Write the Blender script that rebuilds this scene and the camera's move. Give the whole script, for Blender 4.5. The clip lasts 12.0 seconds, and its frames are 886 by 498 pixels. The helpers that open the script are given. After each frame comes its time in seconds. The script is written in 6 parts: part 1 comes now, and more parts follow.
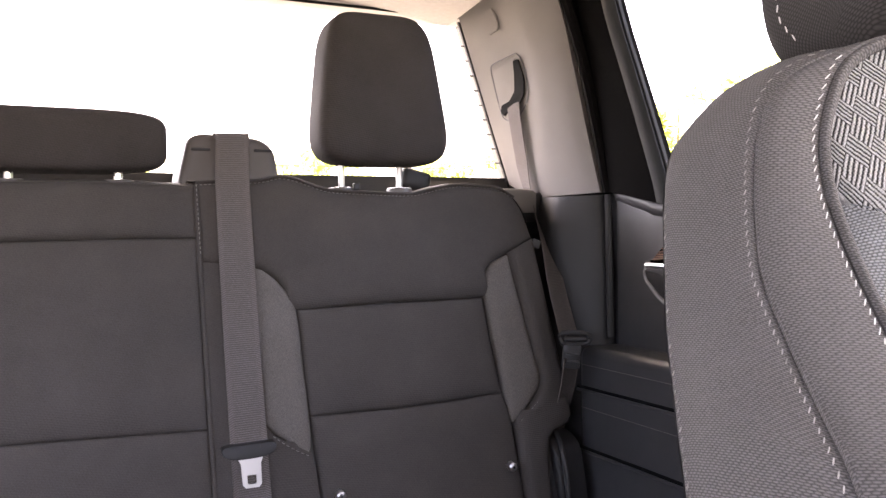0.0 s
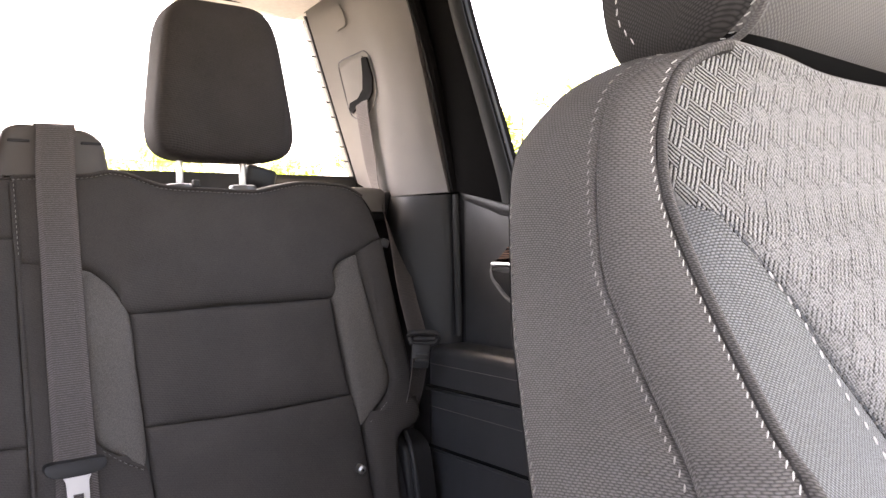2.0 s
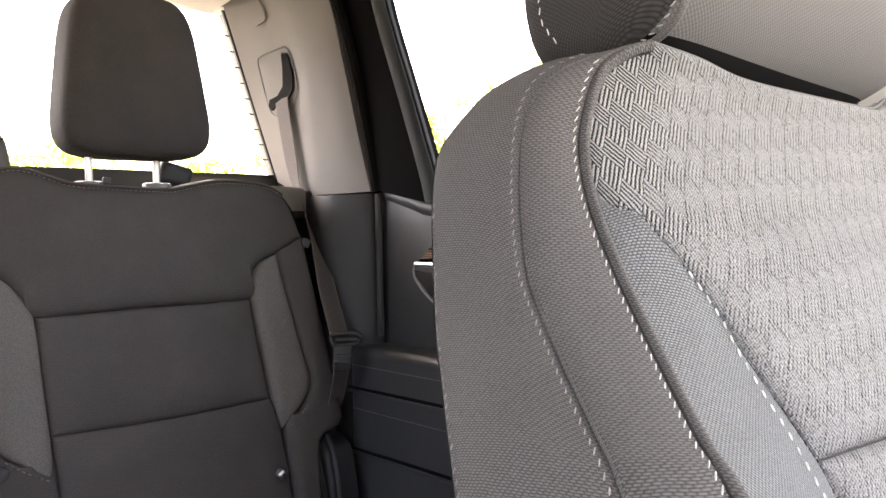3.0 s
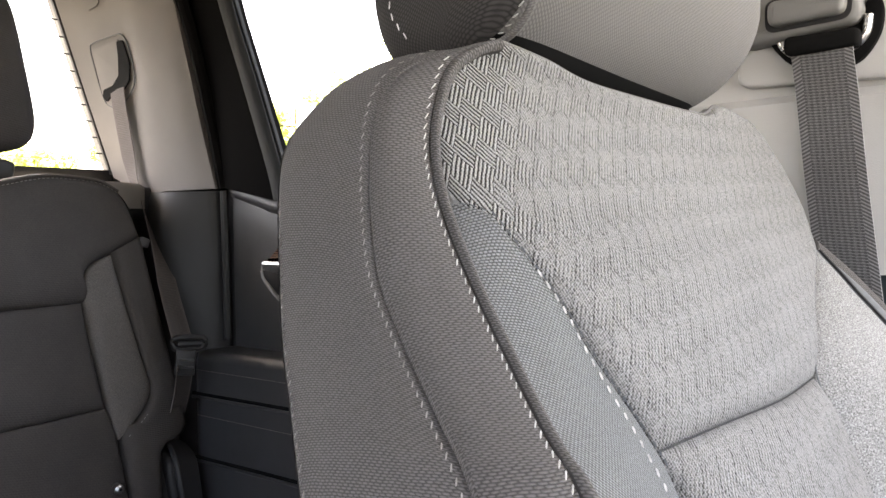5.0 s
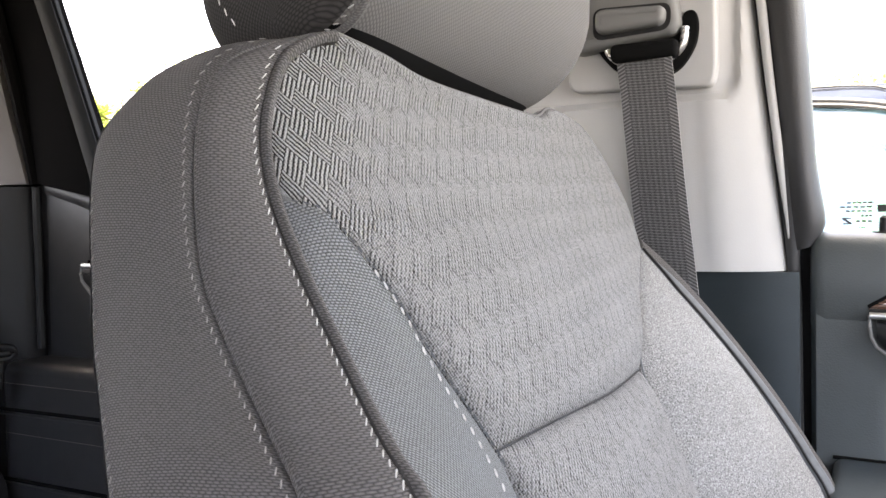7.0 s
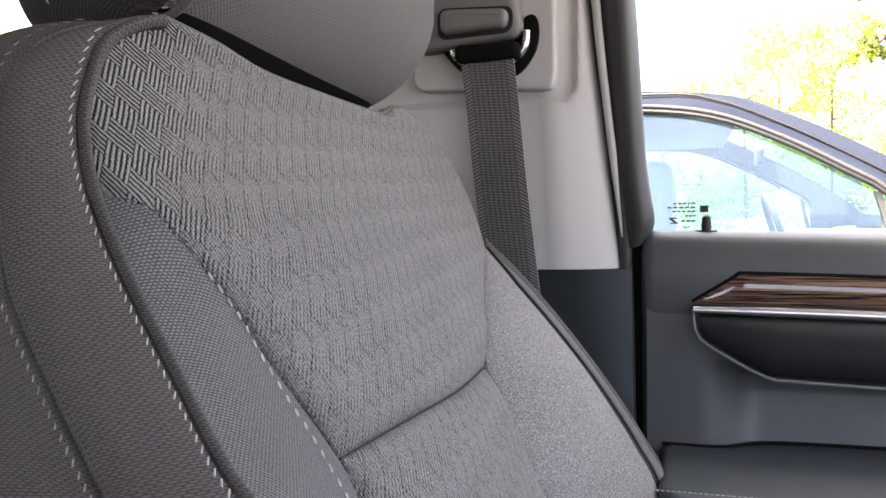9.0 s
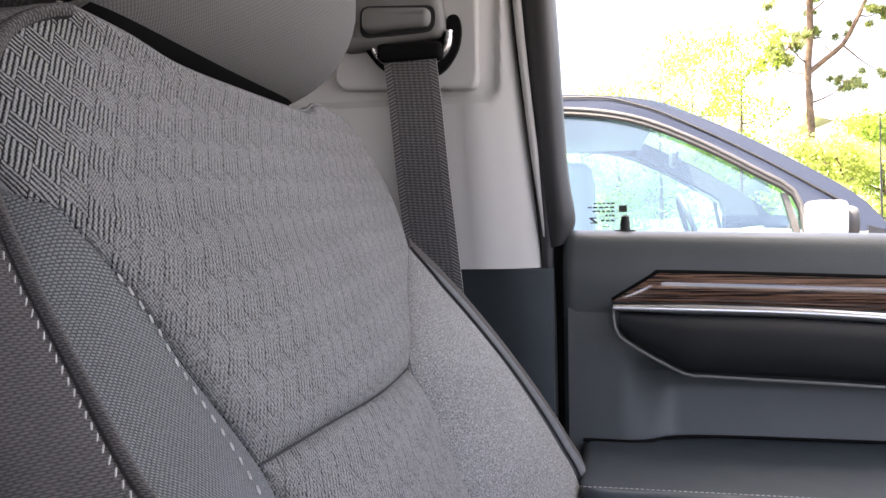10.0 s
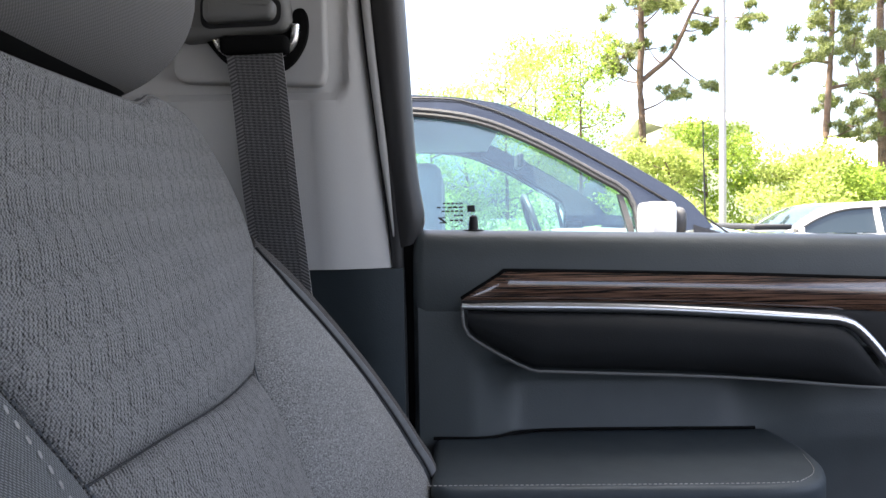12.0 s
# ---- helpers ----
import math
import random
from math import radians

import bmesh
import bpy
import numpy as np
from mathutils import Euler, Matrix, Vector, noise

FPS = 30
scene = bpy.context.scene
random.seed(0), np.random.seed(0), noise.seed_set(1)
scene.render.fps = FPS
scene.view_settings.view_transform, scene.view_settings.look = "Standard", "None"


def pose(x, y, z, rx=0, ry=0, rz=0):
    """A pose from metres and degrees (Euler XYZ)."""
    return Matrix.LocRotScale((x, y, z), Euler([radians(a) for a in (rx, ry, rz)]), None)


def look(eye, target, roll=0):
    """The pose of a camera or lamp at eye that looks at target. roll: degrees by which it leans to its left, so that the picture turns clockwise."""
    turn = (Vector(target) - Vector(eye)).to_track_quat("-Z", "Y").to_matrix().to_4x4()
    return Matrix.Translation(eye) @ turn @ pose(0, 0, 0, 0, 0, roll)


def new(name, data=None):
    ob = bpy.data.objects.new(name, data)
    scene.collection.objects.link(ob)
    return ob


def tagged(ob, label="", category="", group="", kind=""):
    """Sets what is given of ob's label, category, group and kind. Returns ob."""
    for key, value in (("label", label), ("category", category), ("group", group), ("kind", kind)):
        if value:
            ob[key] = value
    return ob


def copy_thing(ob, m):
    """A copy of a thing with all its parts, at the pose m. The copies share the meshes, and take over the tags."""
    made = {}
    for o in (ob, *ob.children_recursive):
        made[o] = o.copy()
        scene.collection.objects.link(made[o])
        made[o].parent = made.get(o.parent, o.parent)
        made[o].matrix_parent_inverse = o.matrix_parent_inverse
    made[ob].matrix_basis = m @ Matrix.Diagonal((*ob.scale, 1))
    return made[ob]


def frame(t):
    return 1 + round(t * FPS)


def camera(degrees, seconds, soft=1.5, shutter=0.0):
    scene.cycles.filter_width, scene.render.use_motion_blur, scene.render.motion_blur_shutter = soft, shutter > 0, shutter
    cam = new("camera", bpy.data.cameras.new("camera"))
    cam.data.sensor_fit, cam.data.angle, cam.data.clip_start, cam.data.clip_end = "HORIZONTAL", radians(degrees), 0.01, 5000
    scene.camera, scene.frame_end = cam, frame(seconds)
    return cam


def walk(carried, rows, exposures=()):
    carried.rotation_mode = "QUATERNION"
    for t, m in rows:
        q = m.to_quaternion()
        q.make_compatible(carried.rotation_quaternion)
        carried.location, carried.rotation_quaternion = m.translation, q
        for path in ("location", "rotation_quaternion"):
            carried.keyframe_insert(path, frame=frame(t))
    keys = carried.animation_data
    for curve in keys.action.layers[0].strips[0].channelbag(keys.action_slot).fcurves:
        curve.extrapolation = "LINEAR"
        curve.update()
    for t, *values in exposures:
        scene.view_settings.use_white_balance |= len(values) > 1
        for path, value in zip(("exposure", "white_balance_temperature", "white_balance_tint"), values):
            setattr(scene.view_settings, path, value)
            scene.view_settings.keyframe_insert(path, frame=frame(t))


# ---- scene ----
cam = camera(57.72, 12.0)
# seconds, place, tilt, roll, heading of the hand-held turn
TURN = (
    (0.0, -0.0000, -0.0000, 1.4500, 89.20, 1.10, -24.50),
    (0.5, 0.0021, 0.0029, 1.4499, 89.17, 1.06, -27.14),
    (1.0, 0.0043, 0.0057, 1.4500, 89.09, 1.11, -29.76),
    (1.5, 0.0067, 0.0087, 1.4503, 89.00, 1.12, -32.45),
    (2.0, 0.0095, 0.0119, 1.4500, 88.95, 1.09, -35.16),
    (2.5, 0.0125, 0.0156, 1.4498, 88.92, 1.02, -37.92),
    (3.0, 0.0144, 0.0178, 1.4500, 88.83, 1.07, -40.65),
    (5.0, 0.0221, 0.0241, 1.4500, 88.55, 1.05, -51.17),
    (5.5, 0.0242, 0.0253, 1.4498, 88.52, 1.05, -53.65),
    (6.0, 0.0275, 0.0270, 1.4496, 88.47, 1.00, -56.70),
    (6.5, 0.0304, 0.0287, 1.4495, 88.41, 0.98, -59.83),
    (7.0, 0.0325, 0.0290, 1.4495, 88.33, 1.01, -62.49),
    (9.0, 0.0416, 0.0313, 1.4500, 88.02, 0.87, -73.34),
    (9.5, 0.0434, 0.0317, 1.4497, 88.01, 0.89, -76.08),
    (10.0, 0.0455, 0.0318, 1.4493, 87.99, 0.94, -78.76),
    (10.5, 0.0468, 0.0319, 1.4502, 87.86, 0.76, -81.43),
    (11.0, 0.0493, 0.0322, 1.4502, 87.80, 0.78, -84.02),
    (11.5, 0.0494, 0.0312, 1.4497, 87.82, 0.80, -86.59),
    (12.0, 0.0535, 0.0318, 1.4494, 87.79, 0.83, -89.38),
)
# the clip's camera closes down as it turns from the dim rear to the bright window, and cools
EXPO = ((0.0, 5.15, 8100, 25), (3.0, 5.05, 8350, 17), (5.0, 4.8, 8200, 14), (7.0, 4.62, 7900, 15), (9.0, 3.78, 7700, 20), (10.5, 3.53, 7350, 20), (12.0, 2.92, 6850, 14))
WINDSCREEN, SIDE_GLASS = 0.30, 0.25
walk(cam, [(t, pose(x, y, z, rx, ry, rz)) for t, x, y, z, rx, ry, rz in TURN],
     exposures=EXPO)

# ---------------------------------------------------------------- light
world = bpy.data.worlds.new("sky")
scene.world = world
world.use_nodes = True
_n, _l = world.node_tree.nodes, world.node_tree.links
_sky = _n.new("ShaderNodeTexSky")
_sky.sky_type, _sky.sun_disc = "NISHITA", False
_sky.sun_elevation, _sky.sun_rotation = radians(68), radians(3)
_sky.air_density, _sky.dust_density = 0.7, 6.0
_bg = _n["Background"]
_bg.inputs["Strength"].default_value = 0.15
_l.new(_sky.outputs[0], _bg.inputs["Color"])
_sun = bpy.data.lights.new("sun", "SUN")
_sun.energy, _sun.angle, _sun.color = 5.0, radians(0.5), (1.0, 0.95, 0.87)
sun = new("sun", _sun)
_az, _el = radians(3), radians(68)
sun.matrix_world = look((0, 0, 30), (30 * -math.sin(_az) * math.cos(_el), 30 * -math.cos(_az) * math.cos(_el), 30 - 30 * math.sin(_el)))


def sky_window(name, centre, aim, w, h, power):
    """Daylight that falls in through one glazed opening out of view."""
    d = bpy.data.lights.new(name, "AREA")
    d.shape, d.size, d.size_y, d.energy, d.color = "RECTANGLE", w, h, power, (0.95, 0.98, 1.0)
    o = new(name, d)
    o.matrix_world = look(centre, aim)
    return o


sky_window("windscreen_daylight", (0.10, -0.95, 1.66), (0.16, 0.2, 1.40), 1.05, 0.55, WINDSCREEN)
sky_window("driver_window_daylight", (0.77, -0.36, 1.80), (0.46, 0.05, 1.28), 0.70, 0.14, SIDE_GLASS)


# ---------------------------------------------------------------- materials
class Mat:
    """Small wrapper that keeps node building short."""

    def __init__(self, name, colour=(0.5, 0.5, 0.5), rough=0.6, metal=0.0, spec=0.5):
        self.m = bpy.data.materials.new(name)
        self.m.use_nodes = True
        self.n, self.l = self.m.node_tree.nodes, self.m.node_tree.links
        self.b = self.n["Principled BSDF"]
        self.set("Base Color", (*colour, 1))
        self.set("Roughness", rough)
        self.set("Metallic", metal)
        self.set("Specular IOR Level", spec)

    def set(self, key, v):
        if hasattr(v, "is_output"):
            self.l.new(v, self.b.inputs[key])
        else:
            self.b.inputs[key].default_value = v

    def node(self, kind, **inputs):
        nd = self.n.new(kind)
        for k, v in inputs.items():
            key = k.replace("_", " ")
            if hasattr(v, "is_output"):
                self.l.new(v, nd.inputs[key])
            else:
                nd.inputs[key].default_value = v
        return nd

    def math(self, op, a, b=0.0, c=0.0):
        nd = self.n.new("ShaderNodeMath")
        nd.operation = op
        for i, v in enumerate((a, b, c)):
            if hasattr(v, "is_output"):
                self.l.new(v, nd.inputs[i])
            else:
                nd.inputs[i].default_value = v
        return nd.outputs[0]

    def coord(self, which="Object"):
        return self.n.new("ShaderNodeTexCoord").outputs[which]

    def noise(self, scale, detail=3.0, rough=0.55, vec=None, stretch=None):
        vec = vec if vec is not None else self.coord()
        if stretch:
            mp = self.node("ShaderNodeMapping", Vector=vec)
            mp.inputs["Scale"].default_value = stretch
            vec = mp.outputs[0]
        return self.node("ShaderNodeTexNoise", Vector=vec, Scale=scale, Detail=detail, Roughness=rough).outputs["Fac"]

    def ramp(self, fac, stops):
        nd = self.node("ShaderNodeValToRGB", Fac=fac)
        el = nd.color_ramp.elements
        while len(el) < len(stops):
            el.new(0.5)
        for e, (p, c) in zip(el, stops):
            e.position, e.color = p, (*c, 1)
        return nd.outputs["Color"]

    def bump(self, height, strength=0.3, dist=0.001, normal=None):
        nd = self.node("ShaderNodeBump", Height=height, Strength=strength, Distance=dist)
        if normal is not None:
            self.l.new(normal, nd.inputs["Normal"])
        self.b.inputs["Normal"].default_value = (0, 0, 0)
        self.l.new(nd.outputs[0], self.b.inputs["Normal"])
        return nd.outputs[0]

    def mix(self, fac, a, b, mode="MIX"):
        nd = self.n.new("ShaderNodeMix")
        nd.data_type, nd.blend_type = "RGBA", mode
        for i, v in ((0, fac), (6, a), (7, b)):
            if hasattr(v, "is_output"):
                self.l.new(v, nd.inputs[i])
            else:
                nd.inputs[i].default_value = v if i == 0 else (*v, 1)
        return nd.outputs[2]


def lift(c, k):
    return tuple(min(1, v * k) for v in c)


def grained(name, colour, rough=0.55, grain=900, depth=0.25, vary=0.12, spec=0.4):
    """Moulded plastic or vinyl with leather grain and faint wear."""
    m = Mat(name, colour, rough, 0, spec)
    big = m.noise(9, 4)
    m.set("Base Color", m.ramp(big, [(0.3, lift(colour, 1 - vary)), (0.7, lift(colour, 1 + vary))]))
    vor = m.node("ShaderNodeTexVoronoi", Vector=m.coord(), Scale=grain).outputs["Distance"]
    m.bump(vor, depth, 0.0004)
    m.set("Roughness", m.math("MULTIPLY_ADD", m.noise(35), 0.14, rough - 0.07))
    return m.m


def twill(name, colour, rib=0.0022, vary=0.2, rough=0.9, strength=0.8, tone=0.16, bead=False, flecks=1.0):
    """Woven seat cloth with fine slanted ribs, or rows of beads; UV is in metres."""
    m = Mat(name, colour, rough, 0, 0.2)
    uv = m.node("ShaderNodeSeparateXYZ", Vector=m.coord("UV"))
    u, v = uv.outputs[0], uv.outputs[1]
    wob = m.math("ADD", m.math("MULTIPLY", m.noise(60, 2), 0.0012), m.math("MULTIPLY", m.noise(420, 2), 0.0011))
    row = m.math("ADD", m.math("MULTIPLY_ADD", u, 0.18, v), wob)
    ribs = m.math("SINE", m.math("MULTIPLY", row, 2 * math.pi / rib))
    if bead:
        row = m.math("MULTIPLY_ADD", u, 0.5, v)
        col = m.math("MULTIPLY_ADD", v, -0.5, u)
        h = m.math("MULTIPLY", m.math("SINE", m.math("MULTIPLY", row, 2 * math.pi / rib)), m.math("SINE", m.math("MULTIPLY", col, 2 * math.pi / rib)))
    else:
        col = m.math("SINE", m.math("MULTIPLY", m.math("MULTIPLY_ADD", v, 0.5, u), 2 * math.pi / (rib * 1.3)))
        h = m.math("MULTIPLY_ADD", col, 0.45, ribs)
    fleck = m.math("MULTIPLY_ADD", m.math("SUBTRACT", m.noise(1200, 2), 0.5), flecks, 0.5)
    f2 = m.math("MULTIPLY_ADD", h, tone, m.math("MULTIPLY_ADD", fleck, 0.7, m.math("MULTIPLY", m.noise(14, 4), 0.3)))
    m.set("Base Color", m.ramp(f2, [(0.25, lift(colour, 1 - 2.2 * vary)), (0.75, lift(colour, 1 + 2.2 * vary))]))
    m.bump(m.math("MULTIPLY_ADD", fleck, 0.8, h), strength, 0.0005)
    return m.m


def weave(name, colour, row=0.0015, dash=0.0027, slant=0.2, depth=0.55, rough=0.9, low=0.3, high=1.75, flecks=0.5):
    """Woven seat cloth: slanted rows of short raised yarns, each row shifted by half a yarn; UV is in metres."""
    m = Mat(name, colour, rough, 0, 0.2)
    uv = m.node("ShaderNodeSeparateXYZ", Vector=m.coord("UV"))
    u, v = uv.outputs[0], uv.outputs[1]
    soft_wave = m.math("MULTIPLY", m.noise(45, 2), 0.0022)
    r = m.math("DIVIDE", m.math("ADD", m.math("MULTIPLY_ADD", u, slant, v), soft_wave), row)
    ri, rf = m.math("FLOOR", r), m.math("FRACT", r)
    c = m.math("ADD", m.math("DIVIDE", u, dash), m.math("MULTIPLY", ri, 0.5))
    yarn_r = m.math("SINE", m.math("MULTIPLY", rf, math.pi))
    yarn_c = m.math("POWER", m.math("SINE", m.math("MULTIPLY", m.math("FRACT", c), math.pi)), 0.6)
    h = m.math("MULTIPLY", yarn_r, yarn_c)
    fleck = m.math("MULTIPLY", m.math("SUBTRACT", m.noise(900, 2), 0.5), flecks)
    wear = m.math("MULTIPLY", m.math("SUBTRACT", m.noise(13, 4), 0.5), 0.25)
    f2 = m.math("ADD", m.math("ADD", h, fleck), wear)
    m.set("Base Color", m.ramp(f2, [(0.10, lift(colour, low)), (0.50, colour), (0.95, lift(colour, high))]))
    m.bump(m.math("MULTIPLY_ADD", fleck, 0.5, h), depth, 0.0006)
    return m.m


def heather(name, colour, vary=0.55):
    """Flecked cloth of mixed light and dark short fibres; no set pattern."""
    m = Mat(name, colour, 0.92, 0, 0.2)
    fine = m.noise(1500, 3, 0.7)
    mid = m.noise(950, 2, 0.6)
    f2 = m.math("MULTIPLY_ADD", m.math("SUBTRACT", fine, 0.5), 1.3, m.math("MULTIPLY_ADD", m.math("SUBTRACT", mid, 0.5), 1.1, m.math("MULTIPLY_ADD", m.noise(12, 4), 0.2, 0.4)))
    m.set("Base Color", m.ramp(f2, [(0.2, lift(colour, 1 - vary)), (0.5, colour), (0.82, lift(colour, 1 + 1.3 * vary))]))
    m.bump(m.math("ADD", fine, mid), 0.6, 0.0007)
    return m.m


def basket(name, colour, wide=0.0144, tall=0.0165):
    """Basket-weave cloth: rows of upright-rib blocks with sawtooth edges, slanted ribs between the rows, bold beside the seam and faint further in."""
    m = Mat(name, colour, 0.9, 0, 0.2)
    uv = m.node("ShaderNodeSeparateXYZ", Vector=m.coord("UV"))
    a = m.math("ADD", m.math("DIVIDE", uv.outputs[0], wide), m.math("MULTIPLY", m.noise(70, 2), 0.16))
    t = m.math("ADD", m.math("DIVIDE", uv.outputs[1], -tall), m.math("MULTIPLY", m.noise(60, 2), 0.12))
    fa = m.math("FRACT", a)
    ft = m.math("FRACT", m.math("MULTIPLY_ADD", fa, -0.38, t))
    upright = m.math("LESS_THAN", ft, 0.52)
    ra = m.math("ABSOLUTE", m.math("SINE", m.math("MULTIPLY", fa, math.pi * 5)))
    rb = m.math("ABSOLUTE", m.math("SINE", m.math("MULTIPLY", m.math("SUBTRACT", ft, 0.52), math.pi * 5 / 0.48)))
    # columns in from the sewn edge, which leans outwards below the bolster's top
    inward = m.math("SUBTRACT", a, m.math("MULTIPLY", m.math("MAXIMUM", 0.0, m.math("SUBTRACT", t, 5.0)), 0.55))
    bold_a = m.node("ShaderNodeMapRange", Value=inward, From_Min=1.1, From_Max=4.6, To_Min=1.20, To_Max=0.30).outputs[0]
    bold_b = m.node("ShaderNodeMapRange", Value=inward, From_Min=0.9, From_Max=3.2, To_Min=1.20, To_Max=0.05).outputs[0]
    one = m.math("MULTIPLY", m.math("MULTIPLY", m.math("SUBTRACT", ra, 0.70), bold_a), upright)
    two = m.math("MULTIPLY", m.math("MULTIPLY", m.math("SUBTRACT", rb, 0.72), bold_b), m.math("SUBTRACT", 1.0, upright))
    ribs = m.math("ADD", one, two)
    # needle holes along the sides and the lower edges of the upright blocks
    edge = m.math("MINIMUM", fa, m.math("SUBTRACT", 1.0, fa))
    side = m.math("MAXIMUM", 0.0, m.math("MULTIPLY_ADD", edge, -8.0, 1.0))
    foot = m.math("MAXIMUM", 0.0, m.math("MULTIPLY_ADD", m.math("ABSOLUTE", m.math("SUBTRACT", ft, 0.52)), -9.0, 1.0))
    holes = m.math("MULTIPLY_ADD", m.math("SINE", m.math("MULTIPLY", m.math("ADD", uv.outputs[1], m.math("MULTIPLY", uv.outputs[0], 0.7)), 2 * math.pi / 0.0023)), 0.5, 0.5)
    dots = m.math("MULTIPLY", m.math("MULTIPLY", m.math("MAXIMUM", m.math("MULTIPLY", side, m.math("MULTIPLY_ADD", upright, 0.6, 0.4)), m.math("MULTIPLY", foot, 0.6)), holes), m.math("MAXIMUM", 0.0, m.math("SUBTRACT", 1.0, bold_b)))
    # the fine ground weave
    yarn = m.math("MULTIPLY", m.math("SINE", m.math("MULTIPLY", m.math("MULTIPLY_ADD", m.noise(260, 2), 0.0010, uv.outputs[1]), 2 * math.pi / 0.0016)), m.math("SINE", m.math("MULTIPLY", uv.outputs[0], 2 * math.pi / 0.0021)))
    fleck = m.math("SUBTRACT", m.noise(1100, 2, 0.6), 0.5)
    h = m.math("SUBTRACT", m.math("ADD", m.math("MULTIPLY_ADD", yarn, 0.16, ribs), m.math("MULTIPLY", fleck, 0.9)), m.math("MULTIPLY", dots, 0.5))
    # gaps between ribs: dark yarn, deepened in colour to stand for their shade
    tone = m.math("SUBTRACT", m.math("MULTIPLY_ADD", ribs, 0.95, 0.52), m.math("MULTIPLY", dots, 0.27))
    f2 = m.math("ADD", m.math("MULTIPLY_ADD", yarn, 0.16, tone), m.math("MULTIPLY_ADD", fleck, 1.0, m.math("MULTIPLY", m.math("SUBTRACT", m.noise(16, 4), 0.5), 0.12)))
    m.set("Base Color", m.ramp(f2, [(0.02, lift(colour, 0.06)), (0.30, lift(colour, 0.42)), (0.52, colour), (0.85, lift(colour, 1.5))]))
    m.bump(h, 0.9, 0.0011)
    return m.m


def webbing(name, colour, strong=1.0, width=0.0475, columns=0.22, square=0.0024):
    """Seat-belt webbing: lengthwise columns of small woven squares between two chained selvedges; UV in metres."""
    m = Mat(name, colour, 0.85, 0, 0.15)
    uv = m.node("ShaderNodeSeparateXYZ", Vector=m.coord("UV"))
    u, v = uv.outputs[0], uv.outputs[1]
    off = m.math("ABSOLUTE", m.math("SUBTRACT", u, width / 2))
    rim = m.math("GREATER_THAN", off, width * 0.36)
    col = m.math("SINE", m.math("MULTIPLY", u, 2 * math.pi / 0.0046))
    sq = m.math("SINE", m.math("MULTIPLY", v, 2 * math.pi / square))
    fine = m.math("SINE", m.math("ADD", m.math("MULTIPLY", v, 2 * math.pi / 0.0012), m.math("MULTIPLY", m.math("SIGN", col), 1.57)))
    mid = m.math("ADD", m.math("MULTIPLY", col, columns), m.math("MULTIPLY_ADD", sq, 0.44 - columns, m.math("MULTIPLY", fine, 0.30)))
    chain = m.math("MULTIPLY_ADD", m.math("SINE", m.math("ADD", m.math("MULTIPLY", v, 2 * math.pi / 0.0030), m.math("MULTIPLY", off, 1100.0))), 0.45, 0.16)
    h = m.math("ADD", m.math("MULTIPLY", mid, m.math("SUBTRACT", 1.0, rim)), m.math("MULTIPLY", chain, rim))
    f = m.math("MULTIPLY_ADD", h, 0.34 * strong, m.math("MULTIPLY_ADD", m.noise(700, 2), 0.25, 0.375))
    m.set("Base Color", m.ramp(f, [(0.22, lift(colour, 0.35)), (0.50, colour), (0.80, lift(colour, 3.0))]))
    m.bump(h, 0.6, 0.0006)
    return m.m


def plain(name, colour, rough=0.5, metal=0.0, spec=0.5, vary=0.06, scale=20):
    m = Mat(name, colour, rough, metal, spec)
    f = m.noise(scale, 4)
    m.set("Base Color", m.ramp(f, [(0.3, lift(colour, 1 - vary)), (0.7, lift(colour, 1 + vary))]))
    m.set("Roughness", m.math("MULTIPLY_ADD", m.noise(scale * 4), 0.1, rough - 0.05))
    return m.m


def wood_veneer(name):
    """Dark open-pore wood under a clear gloss coat, grain along Y."""
    m = Mat(name, (0.1, 0.05, 0.03), 0.5, 0, 0.2)
    vec = m.coord()
    warp = m.noise(5, 3, 0.5, vec, (1, 0.7, 6))
    mp = m.node("ShaderNodeMapping", Vector=vec)
    mp.inputs["Scale"].default_value = (60, 7.0, 540)
    sh = m.node("ShaderNodeVectorMath")
    m.l.new(mp.outputs[0], sh.inputs[0])
    m.l.new(warp, sh.inputs[1])
    grain = m.node("ShaderNodeTexNoise", Vector=sh.outputs[0], Scale=1.7, Detail=5.0, Roughness=0.65).outputs["Fac"]
    m.set("Base Color", m.ramp(grain, [(0.42, (0.003, 0.0015, 0.0012)), (0.47, (0.035, 0.015, 0.009)), (0.52, (0.14, 0.070, 0.042)), (0.68, (0.26, 0.145, 0.095))]))
    m.bump(grain, 0.04, 0.0003)
    m.set("Coat Weight", 1.0)
    m.set("Coat Roughness", 0.10)
    m.set("Coat IOR", 1.8)
    return m.m


